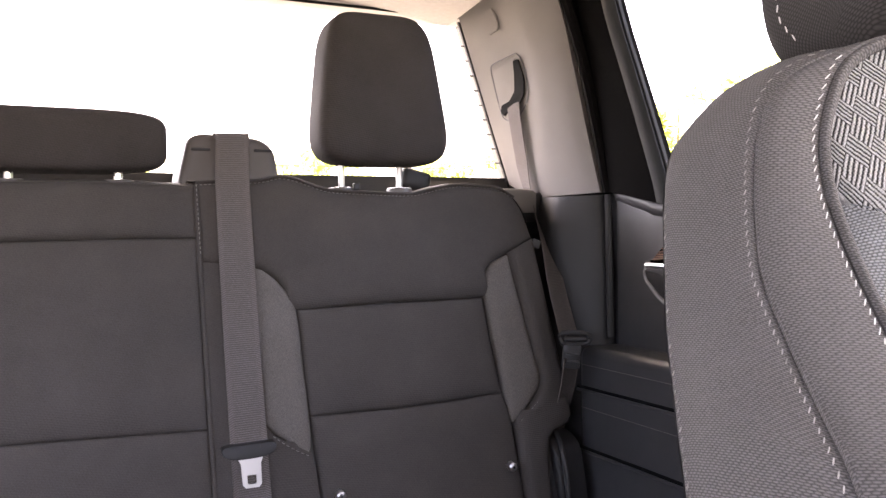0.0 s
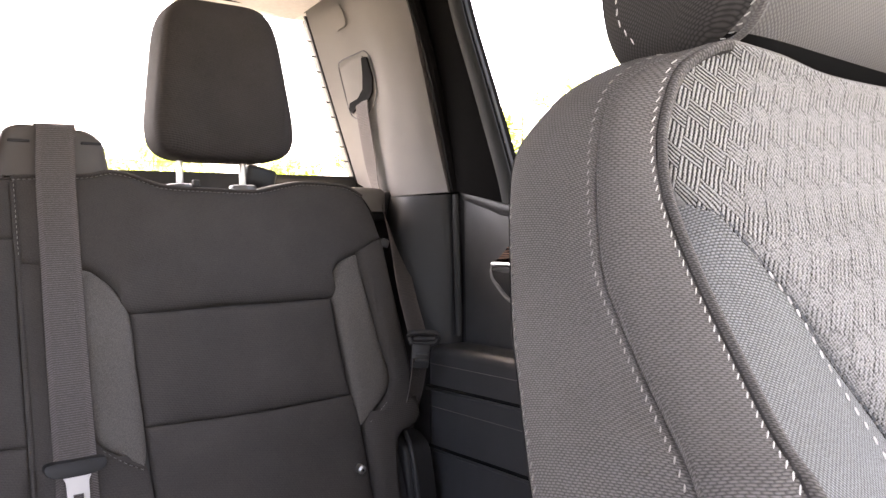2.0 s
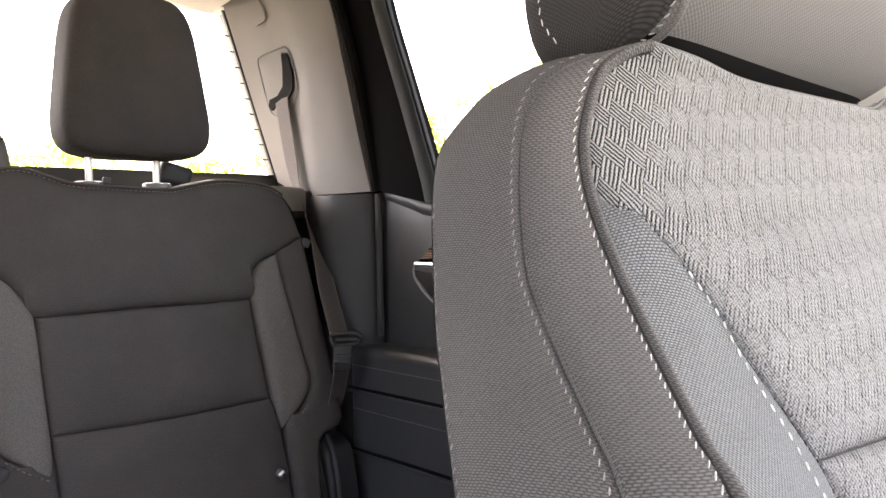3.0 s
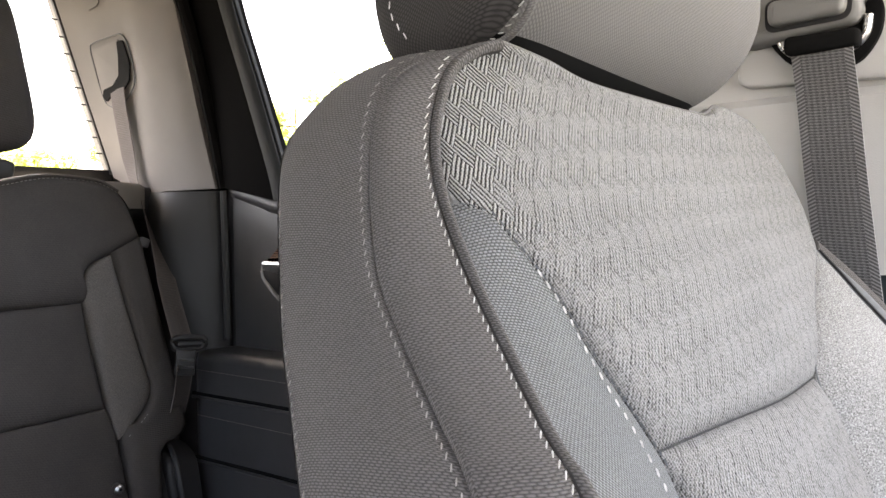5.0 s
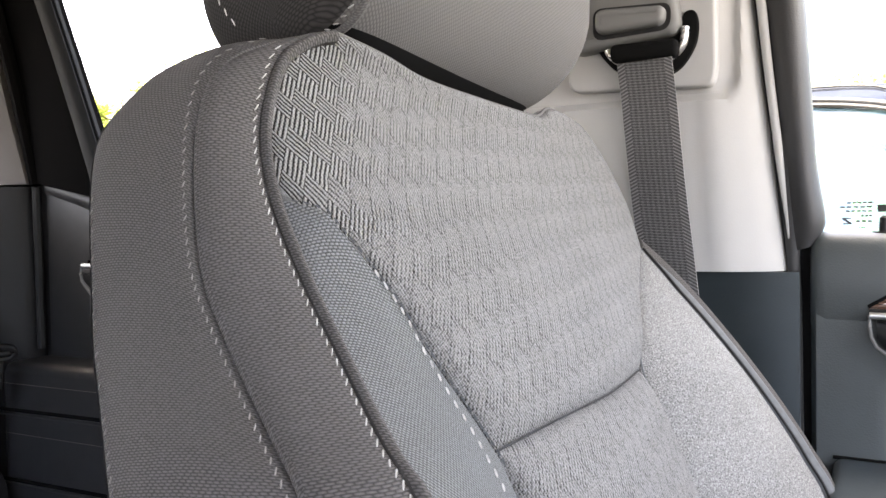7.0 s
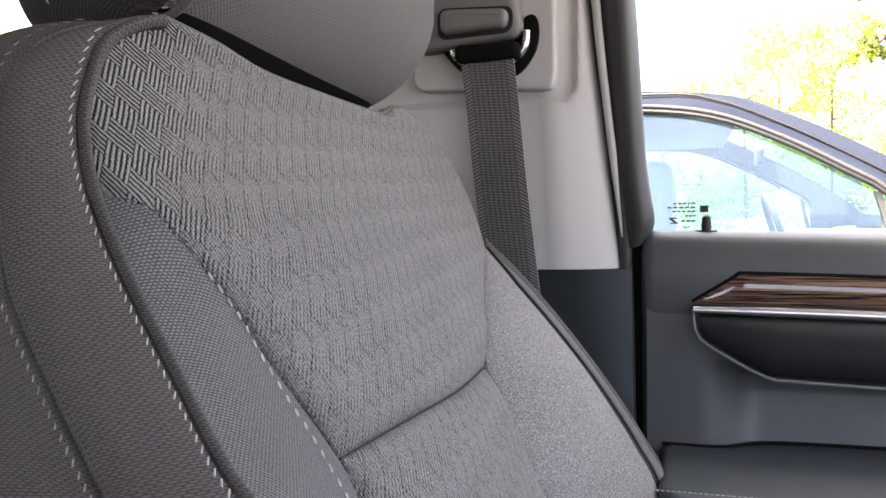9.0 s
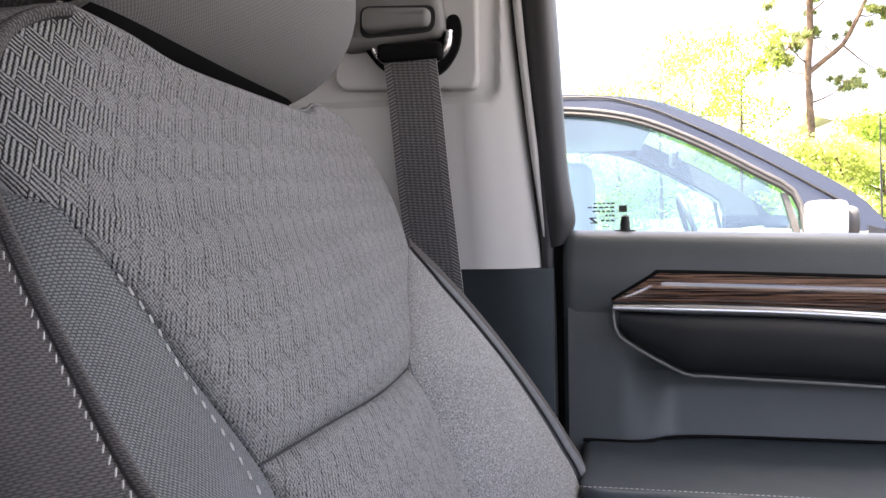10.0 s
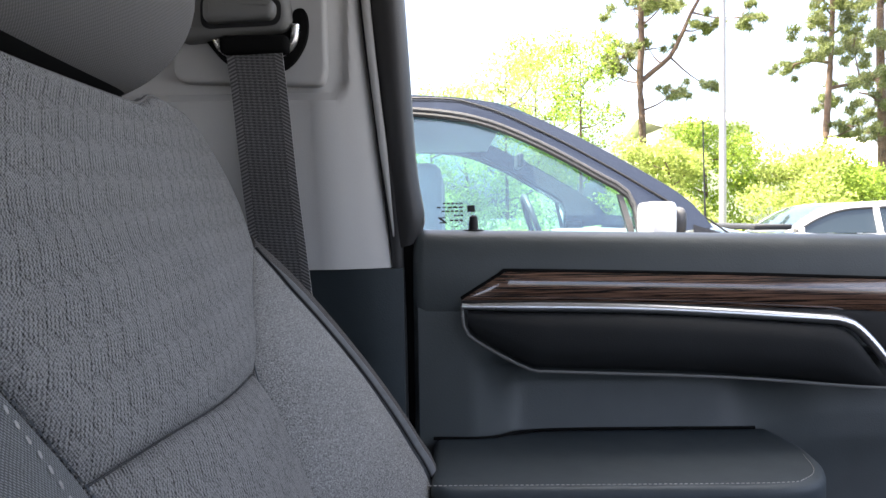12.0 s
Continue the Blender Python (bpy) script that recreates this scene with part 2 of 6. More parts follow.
def pane_glass(name, tint=(0.97, 0.99, 0.98), gloss=0.006):
    """Clear window glass: see-through with a faint mirror gloss."""
    mt = bpy.data.materials.new(name)
    mt.use_nodes = True
    n, l = mt.node_tree.nodes, mt.node_tree.links
    n.remove(n["Principled BSDF"])
    tr = n.new("ShaderNodeBsdfTransparent")
    tr.inputs[0].default_value = (*tint, 1)
    gl = n.new("ShaderNodeBsdfGlossy")
    gl.inputs["Roughness"].default_value = 0.02
    lw = n.new("ShaderNodeLayerWeight")
    pw = n.new("ShaderNodeMath")
    pw.operation = "POWER"
    pw.inputs[1].default_value = 4.0
    l.new(lw.outputs["Facing"], pw.inputs[0])
    fr = n.new("ShaderNodeMath")
    fr.operation = "MULTIPLY_ADD"
    fr.inputs[1].default_value, fr.inputs[2].default_value = 0.7, gloss
    l.new(pw.outputs[0], fr.inputs[0])
    mx = n.new("ShaderNodeMixShader")
    l.new(fr.outputs[0], mx.inputs[0])
    l.new(tr.outputs[0], mx.inputs[1])
    l.new(gl.outputs[0], mx.inputs[2])
    l.new(mx.outputs[0], n["Material Output"].inputs[0])
    return mt


def leafy(name, dark, light):
    m = Mat(name, dark, 0.6, 0, 0.3)
    rnd = m.n.new("ShaderNodeNewGeometry").outputs["Random Per Island"]
    m.set("Base Color", m.ramp(rnd, [(0.0, dark), (0.6, light), (1.0, lift(light, 1.35))]))
    tl = m.n.new("ShaderNodeBsdfTranslucent")
    col = m.ramp(rnd, [(0.0, lift(dark, 1.6)), (1.0, lift(light, 1.6))])
    m.l.new(col, tl.inputs[0])
    ad = m.n.new("ShaderNodeMixShader")
    ad.inputs[0].default_value = 0.45
    m.l.new(m.b.outputs[0], ad.inputs[1])
    m.l.new(tl.outputs[0], ad.inputs[2])
    m.l.new(ad.outputs[0], m.n["Material Output"].inputs[0])
    return m.m


M_SIDE = weave("side_cloth", (0.092, 0.0875, 0.0845), 0.0012, 0.0031, 0.25, 0.5, 0.9, 0.55, 1.42, 0.9)
M_BOLSTER = weave("bolster_cloth", (0.136, 0.141, 0.142), 0.0012, 0.0022, -0.55, 0.6, 0.9, 0.42, 1.5, 0.8)
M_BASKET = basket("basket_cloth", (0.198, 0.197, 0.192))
M_HEATHER = heather("heather_cloth", (0.202, 0.202, 0.198), 0.68)
M_HEATHER_R = heather("rear_heather_cloth", (0.098, 0.089, 0.081), 0.4)
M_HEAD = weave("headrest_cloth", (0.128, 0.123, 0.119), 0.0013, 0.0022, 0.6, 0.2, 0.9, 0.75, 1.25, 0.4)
M_REAR = twill("rear_cloth", (0.048, 0.0428, 0.0395), rib=0.003, strength=0.2, tone=0.03)
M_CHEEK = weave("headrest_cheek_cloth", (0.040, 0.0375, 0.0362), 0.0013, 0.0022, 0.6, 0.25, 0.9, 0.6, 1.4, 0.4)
# rear seat cloth darkened in colour for the headrests' backlit side
M_REAR_SHADED = twill("rear_cloth_shaded", (0.033, 0.0288, 0.0272), rib=0.003, strength=0.2, tone=0.03)
M_THREAD = plain("thread", (0.44, 0.43, 0.415), 0.85, vary=0.3, scale=420)
M_THREAD_D = plain("dark_thread", (0.19, 0.18, 0.172), 0.85, vary=0.4, scale=420)
M_PIPE = plain("piping_vinyl", (0.10, 0.107, 0.115), 0.75, vary=0.15, scale=200)
M_BELT = webbing("belt_webbing", (0.105, 0.103, 0.104), 1.0, 0.0475, 0.15)
M_BELT_R = webbing("rear_belt_webbing", (0.080, 0.071, 0.067), 0.45, 0.0465, 0.0, 0.0028)
M_DARK = grained("dark_plastic", (0.034, 0.034, 0.035), 0.5)
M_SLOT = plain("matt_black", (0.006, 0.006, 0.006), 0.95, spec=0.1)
M_BLACK = grained("black_plastic", (0.013, 0.013, 0.0135), 0.55)
M_PULL = grained("pull_vinyl", (0.019, 0.0205, 0.0215), 0.8, spec=0.2)
M_DOOR = grained("door_vinyl", (0.062, 0.0715, 0.0735), 0.48, grain=700, spec=0.45)
M_DOORLOW = grained("door_soft_vinyl", (0.049, 0.0620, 0.0695), 0.5, grain=700, spec=0.35)
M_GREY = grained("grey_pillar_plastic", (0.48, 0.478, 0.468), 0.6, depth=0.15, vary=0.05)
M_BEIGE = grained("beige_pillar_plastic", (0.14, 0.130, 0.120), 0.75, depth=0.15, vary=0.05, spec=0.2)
M_GREY_D = grained("pillar_grey_dark", (0.175, 0.175, 0.17), 0.55, depth=0.15, vary=0.05)
M_LINER = plain("headliner_felt", (0.33, 0.305, 0.28), 0.95, vary=0.06, scale=120)
M_CHROME = plain("satin_chrome", (0.74, 0.75, 0.77), 0.30, 1.0, vary=0.03)
M_STEEL = plain("bright_steel", (0.80, 0.79, 0.78), 0.28, 1.0, vary=0.04)
M_TONGUE = plain("brushed_steel", (0.50, 0.49, 0.48), 0.38, 1.0, vary=0.06)
M_FRAME = plain("frame_black", (0.0045, 0.0043, 0.0042), 0.9, spec=0.02)
M_WOOD = wood_veneer("open_pore_wood")
M_GLASS = pane_glass("window_glass")
M_CARPET = plain("carpet", (0.03, 0.029, 0.028), 0.95, vary=0.3, scale=300)
M_MARK = plain("window_mark_ink", (0.03, 0.03, 0.03), 0.7)
M_CUP = plain("seat_top_plastic", (0.075, 0.070, 0.066), 0.4)
M_COVER = grained("brown_grey_plastic", (0.066, 0.058, 0.053), 0.55)


# ---------------------------------------------------------------- mesh helpers
ORIGIN = {}


def thing(name, at, label, category, group="", kind=""):
    """An Empty at the base of a thing; its parts hang under it."""
    ob = new(name)
    ob.location = at
    ob.empty_display_size = 0.05
    ORIGIN[ob] = Vector(at)
    return tagged(ob, label, category, group, kind)


def part(name, bm, material, parent=None, label="", smooth=True, kind="", category=""):
    """Links a bmesh given in world metres as one mesh object under a thing or a part."""
    base = ORIGIN.get(parent, Vector())
    bmesh.ops.recalc_face_normals(bm, faces=bm.faces)
    if base.length:
        bmesh.ops.translate(bm, vec=-base, verts=bm.verts)
    me = bpy.data.meshes.new(name)
    bm.to_mesh(me)
    bm.free()
    if smooth:
        me.polygons.foreach_set("use_smooth", [True] * len(me.polygons))
        me.set_sharp_from_angle(angle=radians(40))
    me.materials.append(material)
    ob = new(name, me)
    if parent is not None:
        ob.parent = parent
    ORIGIN[ob] = base.copy()
    return tagged(ob, label, category, "", kind)


def cr(pts, n):
    """n points along a smooth curve through pts, evenly spaced by length."""
    p = np.array(pts, float)
    q = np.vstack([2 * p[0] - p[1], p, 2 * p[-1] - p[-2]])
    out = []
    for i in range(1, len(q) - 2):
        a, b, c, d = q[i - 1:i + 3]
        for t in np.linspace(0, 1, 24, endpoint=False):
            out.append(0.5 * (2 * b + (c - a) * t + (2 * a - 5 * b + 4 * c - d) * t * t + (3 * b - a - 3 * c + d) * t ** 3))
    out.append(q[-2])
    return even(np.array(out), n)


def even(p, n):
    p = np.array(p, float)
    s = np.r_[0, np.cumsum(np.linalg.norm(np.diff(p, axis=0), axis=1))]
    return np.stack([np.interp(np.linspace(0, s[-1], n), s, p[:, k]) for k in range(p.shape[1])], -1)


def length(p):
    return float(np.linalg.norm(np.diff(np.array(p), axis=0), axis=1).sum())


def grid_mesh(P, skirt=0.0, out=(0, -1, 0), uv0=(0, 0), flat=None):
    """A sheet from an array of points [rows, columns, 3], with turned-in edges of depth skirt; UV in metres."""
    P = np.array(P, float)
    nv, nu = P.shape[:2]
    bm = bmesh.new()
    uvl = bm.loops.layers.uv.new("UVMap")
    vs = [[bm.verts.new(P[j, i]) for i in range(nu)] for j in range(nv)]
    F = flat(P) if flat else None
    cu = np.r_[0, np.cumsum(np.linalg.norm(np.diff(P[nv // 2], axis=0), axis=1))]
    cv = np.r_[0, np.cumsum(np.linalg.norm(np.diff(P[:, nu // 2], axis=0), axis=1))]
    for j in range(nv - 1):
        for i in range(nu - 1):
            f = bm.faces.new((vs[j][i], vs[j][i + 1], vs[j + 1][i + 1], vs[j + 1][i]))
            for lp, (a, b) in zip(f.loops, ((i, j), (i + 1, j), (i + 1, j + 1), (i, j + 1))):
                lp[uvl].uv = F[b, a] if flat else (cu[a] + uv0[0], -cv[b] + uv0[1])
    if skirt:
        ring = [(0, i) for i in range(nu)] + [(j, nu - 1) for j in range(1, nv)] + [(nv - 1, i) for i in range(nu - 2, -1, -1)] + [(j, 0) for j in range(nv - 2, 0, -1)]
        d = Vector(out).normalized() * -skirt
        low = [bm.verts.new(vs[j][i].co + d) for j, i in ring]
        for k in range(len(ring)):
            a, b = ring[k], ring[(k + 1) % len(ring)]
            f = bm.faces.new((vs[a[0]][a[1]], low[k], low[(k + 1) % len(ring)], vs[b[0]][b[1]]))
            for lp in f.loops:
                lp[uvl].uv = uv0
    return bm


def along(p, params):
    """Points of a curve at the given shares of its length."""
    p = np.array(p, float)
    s = np.r_[0, np.cumsum(np.linalg.norm(np.diff(p, axis=0), axis=1))]
    return np.stack([np.interp(np.array(params) * s[-1], s, p[:, k]) for k in range(p.shape[1])], -1)


def steps(n, size, fine=0.0015):
    """Shares from 0 to 1 with extra ones close to both ends, for a tight seam."""
    e = min(0.05, fine / max(size, 1e-4))
    lo = np.array((0, e, 2.2 * e, 4 * e))
    return np.r_[lo, np.linspace(4 * e, 1 - 4 * e, n)[1:-1], 1 - lo[::-1]]


def coons(top, bottom, left, right, nu, nv, bulge=0.0, out=(0, -1, 0), sharp=4, crease=0.004, reach=0.0022):
    """Points of a sheet between four curves, puffed up along out and sewn down at its edges."""
    W, H = (length(top) + length(bottom)) / 2, (length(left) + length(right)) / 2
    us, vs = steps(nu, W), steps(nv, H)
    T, B, L, R = along(top, us), along(bottom, us), along(left, vs), along(right, vs)
    u, v = us[None, :, None], vs[:, None, None]
    P = (1 - v) * T[None] + v * B[None] + (1 - u) * L[:, None] + u * R[:, None]
    P = P - ((1 - u) * (1 - v) * T[0] + u * (1 - v) * T[-1] + (1 - u) * v * B[0] + u * v * B[-1])
    puff = (1 - np.abs(2 * u - 1) ** sharp) * (1 - np.abs(2 * v - 1) ** sharp)
    d = np.minimum(np.minimum(u, 1 - u) * W, np.minimum(v, 1 - v) * H)
    return P + (puff * bulge - crease * np.exp(-d / reach)) * np.array(Vector(out).normalized())


def loft2(a, b, nu, nv, bulge=0.0, out=(0, -1, 0), sharp=3, crease=0.0, reach=0.0022):
    """Points between two curves that run side by side, puffed between them."""
    A, B = even(a, nv), even(b, nv)
    W = float(np.median(np.linalg.norm(A - B, axis=1)))
    us = steps(nu, W) if crease else np.linspace(0, 1, nu)
    u = us[None, :, None]
    P = A[:, None] * (1 - u) + B[:, None] * u
    d = np.minimum(u, 1 - u) * W
    slim = np.clip(np.linalg.norm(A - B, axis=1) / W, 0, 1)[:, None, None]
    return P + ((1 - np.abs(2 * u - 1) ** sharp) * bulge * slim - crease * np.clip(slim * 3, 0, 1) * np.exp(-d / reach)) * np.array(Vector(out).normalized())


def tube(pts, r, sides=8, squash=1.0):
    bm = bmesh.new()
    uvl = bm.loops.layers.uv.new("UVMap")
    P = [Vector(p) for p in pts]
    rings, run = [], 0.0
    up0 = Vector((0, 0, 1))
    for i, p in enumerate(P):
        d = (P[min(i + 1, len(P) - 1)] - P[max(i - 1, 0)]).normalized()
        s = d.cross(up0)
        if s.length < 0.05:
            s = d.cross(Vector((1, 0, 0)))
        s.normalize()
        w = s.cross(d)
        rr = r[i] if hasattr(r, "__len__") else r
        run += (p - P[max(i - 1, 0)]).length
        rings.append(([bm.verts.new(p + (s * math.cos(2 * math.pi * k / sides) + w * math.sin(2 * math.pi * k / sides) * squash) * rr) for k in range(sides)], run, rr))
    for (a, la, ra), (b, lb, rb) in zip(rings, rings[1:]):
        for k in range(sides):
            f = bm.faces.new((a[k], a[(k + 1) % sides], b[(k + 1) % sides], b[k]))
            turn = 2 * math.pi * ra / sides
            for lp, uv in zip(f.loops, ((turn * k, la), (turn * (k + 1), la), (turn * (k + 1), lb), (turn * k, lb))):
                lp[uvl].uv = uv
    bm.faces.new(rings[0][0])
    bm.faces.new(rings[-1][0])
    return bm


def stitches(pts, pitch=0.006, size=0.0038, r=0.0006, out=(0, -1, 0), slant=0.25, lift_by=0.0004):
    """A run of sewn threads along a curve, one short thread a pitch."""
    n = max(2, int(length(pts) / pitch))
    C = even(pts, n)
    bm = bmesh.new()
    o = Vector(out).normalized()
    for i in range(n - 1):
        a, b = Vector(C[i]), Vector(C[i + 1])
        d = (b - a).normalized()
        s = d.cross(o).normalized()
        jit = random.uniform(-0.1, 0.1)
        d2 = (d + s * (slant + jit)).normalized()
        s2 = d2.cross(o).normalized()
        m = a + o * lift_by
        lo = [m + d2 * (t * size / 2) + s2 * (w * r * k) + o * (hh * r * k) for t, k in ((-1, 0.55), (-0.5, 1), (0.5, 1), (1, 0.55)) for w, hh in ((-1, -0.6), (0, 1), (1, -0.6))]
        vs = [bm.verts.new(p) for p in lo]
        for q in range(3):
            for k in range(3):
                bm.faces.new((vs[q * 3 + k], vs[q * 3 + (k + 1) % 3], vs[q * 3 + 3 + (k + 1) % 3], vs[q * 3 + 3 + k]))
        bm.faces.new(vs[0:3])
        bm.faces.new(vs[9:12])
    return bm


def rbox(c, size, bevel=0.005, seg=3, turn=(0, 0, 0)):
    bm = bmesh.new()
    bmesh.ops.create_cube(bm, size=1.0)
    bmesh.ops.scale(bm, vec=size, verts=bm.verts)
    if bevel:
        bmesh.ops.bevel(bm, geom=list(bm.edges), offset=bevel, segments=seg, profile=0.6, affect="EDGES")
    bmesh.ops.transform(bm, matrix=pose(*c, *turn), verts=bm.verts)
    return bm


def slab(poly, put, d0, d1, bevel=0.0, seg=2):
    """A polygon of (a, b) pairs drawn out between depths d0 and d1; put(a, b, d) gives the place."""
    bm = bmesh.new()
    lo = [bm.verts.new(put(a, b, d0)) for a, b in poly]
    hi = [bm.verts.new(put(a, b, d1)) for a, b in poly]
    bm.faces.new(lo)
    top = bm.faces.new(hi)
    n = len(poly)
    for i in range(n):
        bm.faces.new((lo[i], lo[(i + 1) % n], hi[(i + 1) % n], hi[i]))
    bmesh.ops.recalc_face_normals(bm, faces=bm.faces)
    if bevel:
        bmesh.ops.bevel(bm, geom=list(top.edges), offset=bevel, segments=seg, profile=0.6, affect="EDGES")
    return bm


def in_x(a, b, d):
    """(y, z) drawings stood at x = d."""
    return (d, a, b)


def in_y(a, b, d):
    return (a, d, b)


def in_z(a, b, d):
    return (a, b, d)


def soft(poly, n=40, closed=True):
    """A smooth closed outline through a few corners."""
    p = [*poly, poly[0]] if closed else list(poly)
    if closed:
        q = np.array([poly[-1], *poly, poly[0], poly[1]], float)
        out = []
        for i in range(1, len(q) - 2):
            a, b, c, d = q[i - 1:i + 3]
            for t in np.linspace(0, 1, max(2, n // len(poly)), endpoint=False):
                out.append(0.5 * (2 * b + (c - a) * t + (2 * a - 5 * b + 4 * c - d) * t * t + (3 * b - a - 3 * c + d) * t ** 3))
        return [tuple(v) for v in out]
    return [tuple(v) for v in cr(p, n)]


def rounded(poly, r, seg=4):
    """An outline with its corners cut round by r."""
    out, n = [], len(poly)
    for i in range(n):
        p, a, b = (np.array(poly[k % n], float) for k in (i, i - 1, i + 1))
        da, db = a - p, b - p
        k = min(r, np.linalg.norm(da) * 0.45, np.linalg.norm(db) * 0.45)
        s, e = p + da / np.linalg.norm(da) * k, p + db / np.linalg.norm(db) * k
        for t in np.linspace(0, 1, seg + 1):
            out.append(tuple((1 - t) ** 2 * s + 2 * t * (1 - t) * p + t * t * e))
    return out


def ribbon(pts, across, width, thick=0.0014):
    """A flat strap along a curve; across gives its sideways direction at each point or one for all."""
    P = [Vector(p) for p in pts]
    ac = [Vector(a).normalized() for a in (across if hasattr(across[0], "__len__") else [across] * len(P))]
    rows = []
    for i, p in enumerate(P):
        rows.append([tuple(p + ac[i] * (width * (k / 6 - 0.5))) for k in range(7)])
    d = (P[-1] - P[0]).normalized()
    nrm = ac[0].cross(d)
    return grid_mesh(rows, thick, nrm)


def pillow(c, half, power=3.0, nu=40, nv=24, bend=0.0):
    """A soft cushion form: a rounded block whose faces are crowned. half is (x, y, z)."""
    bm = bmesh.new()
    uvl = bm.loops.layers.uv.new("UVMap")

    def spow(v, e):
        return math.copysign(abs(v) ** e, v)
    e = 2.0 / power
    rows = []
    for j in range(nv + 1):
        ph = math.pi * (j / nv - 0.5)
        row = []
        for i in range(nu):
            th = 2 * math.pi * i / nu
            x = half[0] * spow(math.cos(ph), e) * spow(math.cos(th), e)
            y = half[1] * spow(math.cos(ph), e) * spow(math.sin(th), e)
            z = half[2] * spow(math.sin(ph), e)
            y += bend * (x / half[0]) ** 2
            row.append(bm.verts.new((c[0] + x, c[1] + y, c[2] + z)))
        rows.append(row)
    for j in range(nv):
        for i in range(nu):
            f = bm.faces.new((rows[j][i], rows[j][(i + 1) % nu], rows[j + 1][(i + 1) % nu], rows[j + 1][i]))
            for lp in f.loops:
                lp[uvl].uv = (lp.vert.co.x + lp.vert.co.y, lp.vert.co.z)
    bmesh.ops.remove_doubles(bm, verts=bm.verts, dist=1e-5)
    return bm


# ---------------------------------------------------------------- cabin shell
part("floor", rbox((-0.06, 0.25, 0.62), (1.75, 2.5, 0.06), 0.0), M_CARPET, None, "dark carpeted cabin floor under the seats", False, "structure", "floor")
# unseen block, added so the cabin doesn't hang above the ground
part("underbody", slab(rounded([(-0.86, -0.9), (0.74, -0.9), (0.74, 1.4), (-0.86, 1.4)], 0.1), in_z, 0.0, 0.59, 0.02), M_BLACK, None, "plain dark block added under the cabin floor, unseen", True, "structure", "underbody")

# headliner, arched a little across, with a rounded drop to its edges
_rows = []
for _j in range(13):
    _y = -0.75 + (1.37 + 0.75) * _j / 12
    _rows.append([(-0.06 + 0.70 * _k, _y, 1.895 - 0.03 * abs(_k) ** 4 - 0.02 * max(0, (_y - 0.9) / 0.47) ** 2) for _k in np.linspace(-1, 1, 17)])
part("ceiling", grid_mesh(_rows, 0.05, (0, 0, -1)), M_LINER, None, "beige felt headliner over the cabin", True, "structure", "ceiling")

# plain shell that closes the cabin ahead of the camera and on the passenger side
part("wall_front", slab([(-0.95, 0.62), (0.85, 0.62), (0.85, 1.36), (-0.95, 1.36)], in_y, -1.05, -0.80, 0.02), M_DARK, None, "dark dashboard wall that closes the cabin", True, "structure", "dashboard")
for _nm, _poly in (("wall_side_lower", [(-1.0, 0.62), (1.36, 0.62), (1.36, 1.43), (-1.0, 1.43)]),
                   ("wall_side_pillar", [(0.06, 1.43), (0.34, 1.43), (0.34, 1.9), (0.09, 1.9)]),
                   ("wall_side_rear_pillar", [(1.02, 1.43), (1.36, 1.43), (1.36, 1.9), (1.02, 1.9)])):
    part(_nm, slab(_poly, in_x, -0.92, -0.87, 0.004), M_DARK, None, "plain dark trim on the passenger side", True, "structure", "wall")
part("wall_side_header", rbox((-0.80, 0.2, 1.885), (0.12, 2.4, 0.05), 0.01), M_LINER, None, "beige roof rail over the passenger doors", True, "structure", "wall")
part("wall_header", rbox((-0.06, -0.78, 1.90), (1.6, 0.10, 0.05), 0.01), M_LINER, None, "beige header over the windscreen", True, "structure", "wall")
part("roof", slab(rounded([(-0.96, -0.85), (0.84, -0.85), (0.84, 1.46), (-0.96, 1.46)], 0.12), in_z, 1.935, 1.955, 0.006), M_DARK, None, "painted roof skin over the cabin", True, "structure", "roof")

# rear wall with the backlight
_wall = thing("wall_rear", (-0.06, 1.40, 0.62), "dark cabin back wall framing the rear window", "wall", kind="structure")
part("lower_panel", slab([(-0.90, 0.62), (0.79, 0.62), (0.79, 1.555), (-0.90, 1.555)], in_y, 1.36, 1.44, 0.006), M_BLACK, _wall)
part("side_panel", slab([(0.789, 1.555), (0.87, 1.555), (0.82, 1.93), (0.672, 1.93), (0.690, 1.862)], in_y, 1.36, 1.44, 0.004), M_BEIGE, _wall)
part("side_panel", slab([(-0.87, 1.555), (-0.95, 1.555), (-0.90, 1.93), (-0.80, 1.93), (-0.80, 1.862)], in_y, 1.36, 1.44, 0.004), M_BEIGE, _wall)
part("top_panel", slab([(-0.80, 1.872), (0.697, 1.864), (0.697, 1.94), (-0.80, 1.94)], in_y, 1.362, 1.44, 0.006), M_LINER, _wall)
_win = thing("window_1", (-0.06, 1.40, 1.56), "rear cabin window with a dark frit edge and fine heating lines", "window", kind="structure")
_pg = part("pane", slab([(-0.87, 1.55), (0.795, 1.55), (0.692, 1.875), (-0.80, 1.875)], in_y, 1.404, 1.408), M_GLASS, _win)
_pg.visible_shadow = False
part("frit", slab([(-0.87, 1.55), (0.778, 1.55), (0.774, 1.566), (-0.87, 1.566)], in_y, 1.396, 1.402), M_BLACK, _win, "black lower edge band")
part("frit", slab([(0.774, 1.566), (0.788, 1.566), (0.690, 1.868), (0.675, 1.868)], in_y, 1.396, 1.402), M_BLACK, _win)
part("seal", tube([(-0.80, 1.361, 1.866), (0.66, 1.361, 1.8615)], 0.0028, 8), M_SLOT, _win, "dark seal along the upper edge")
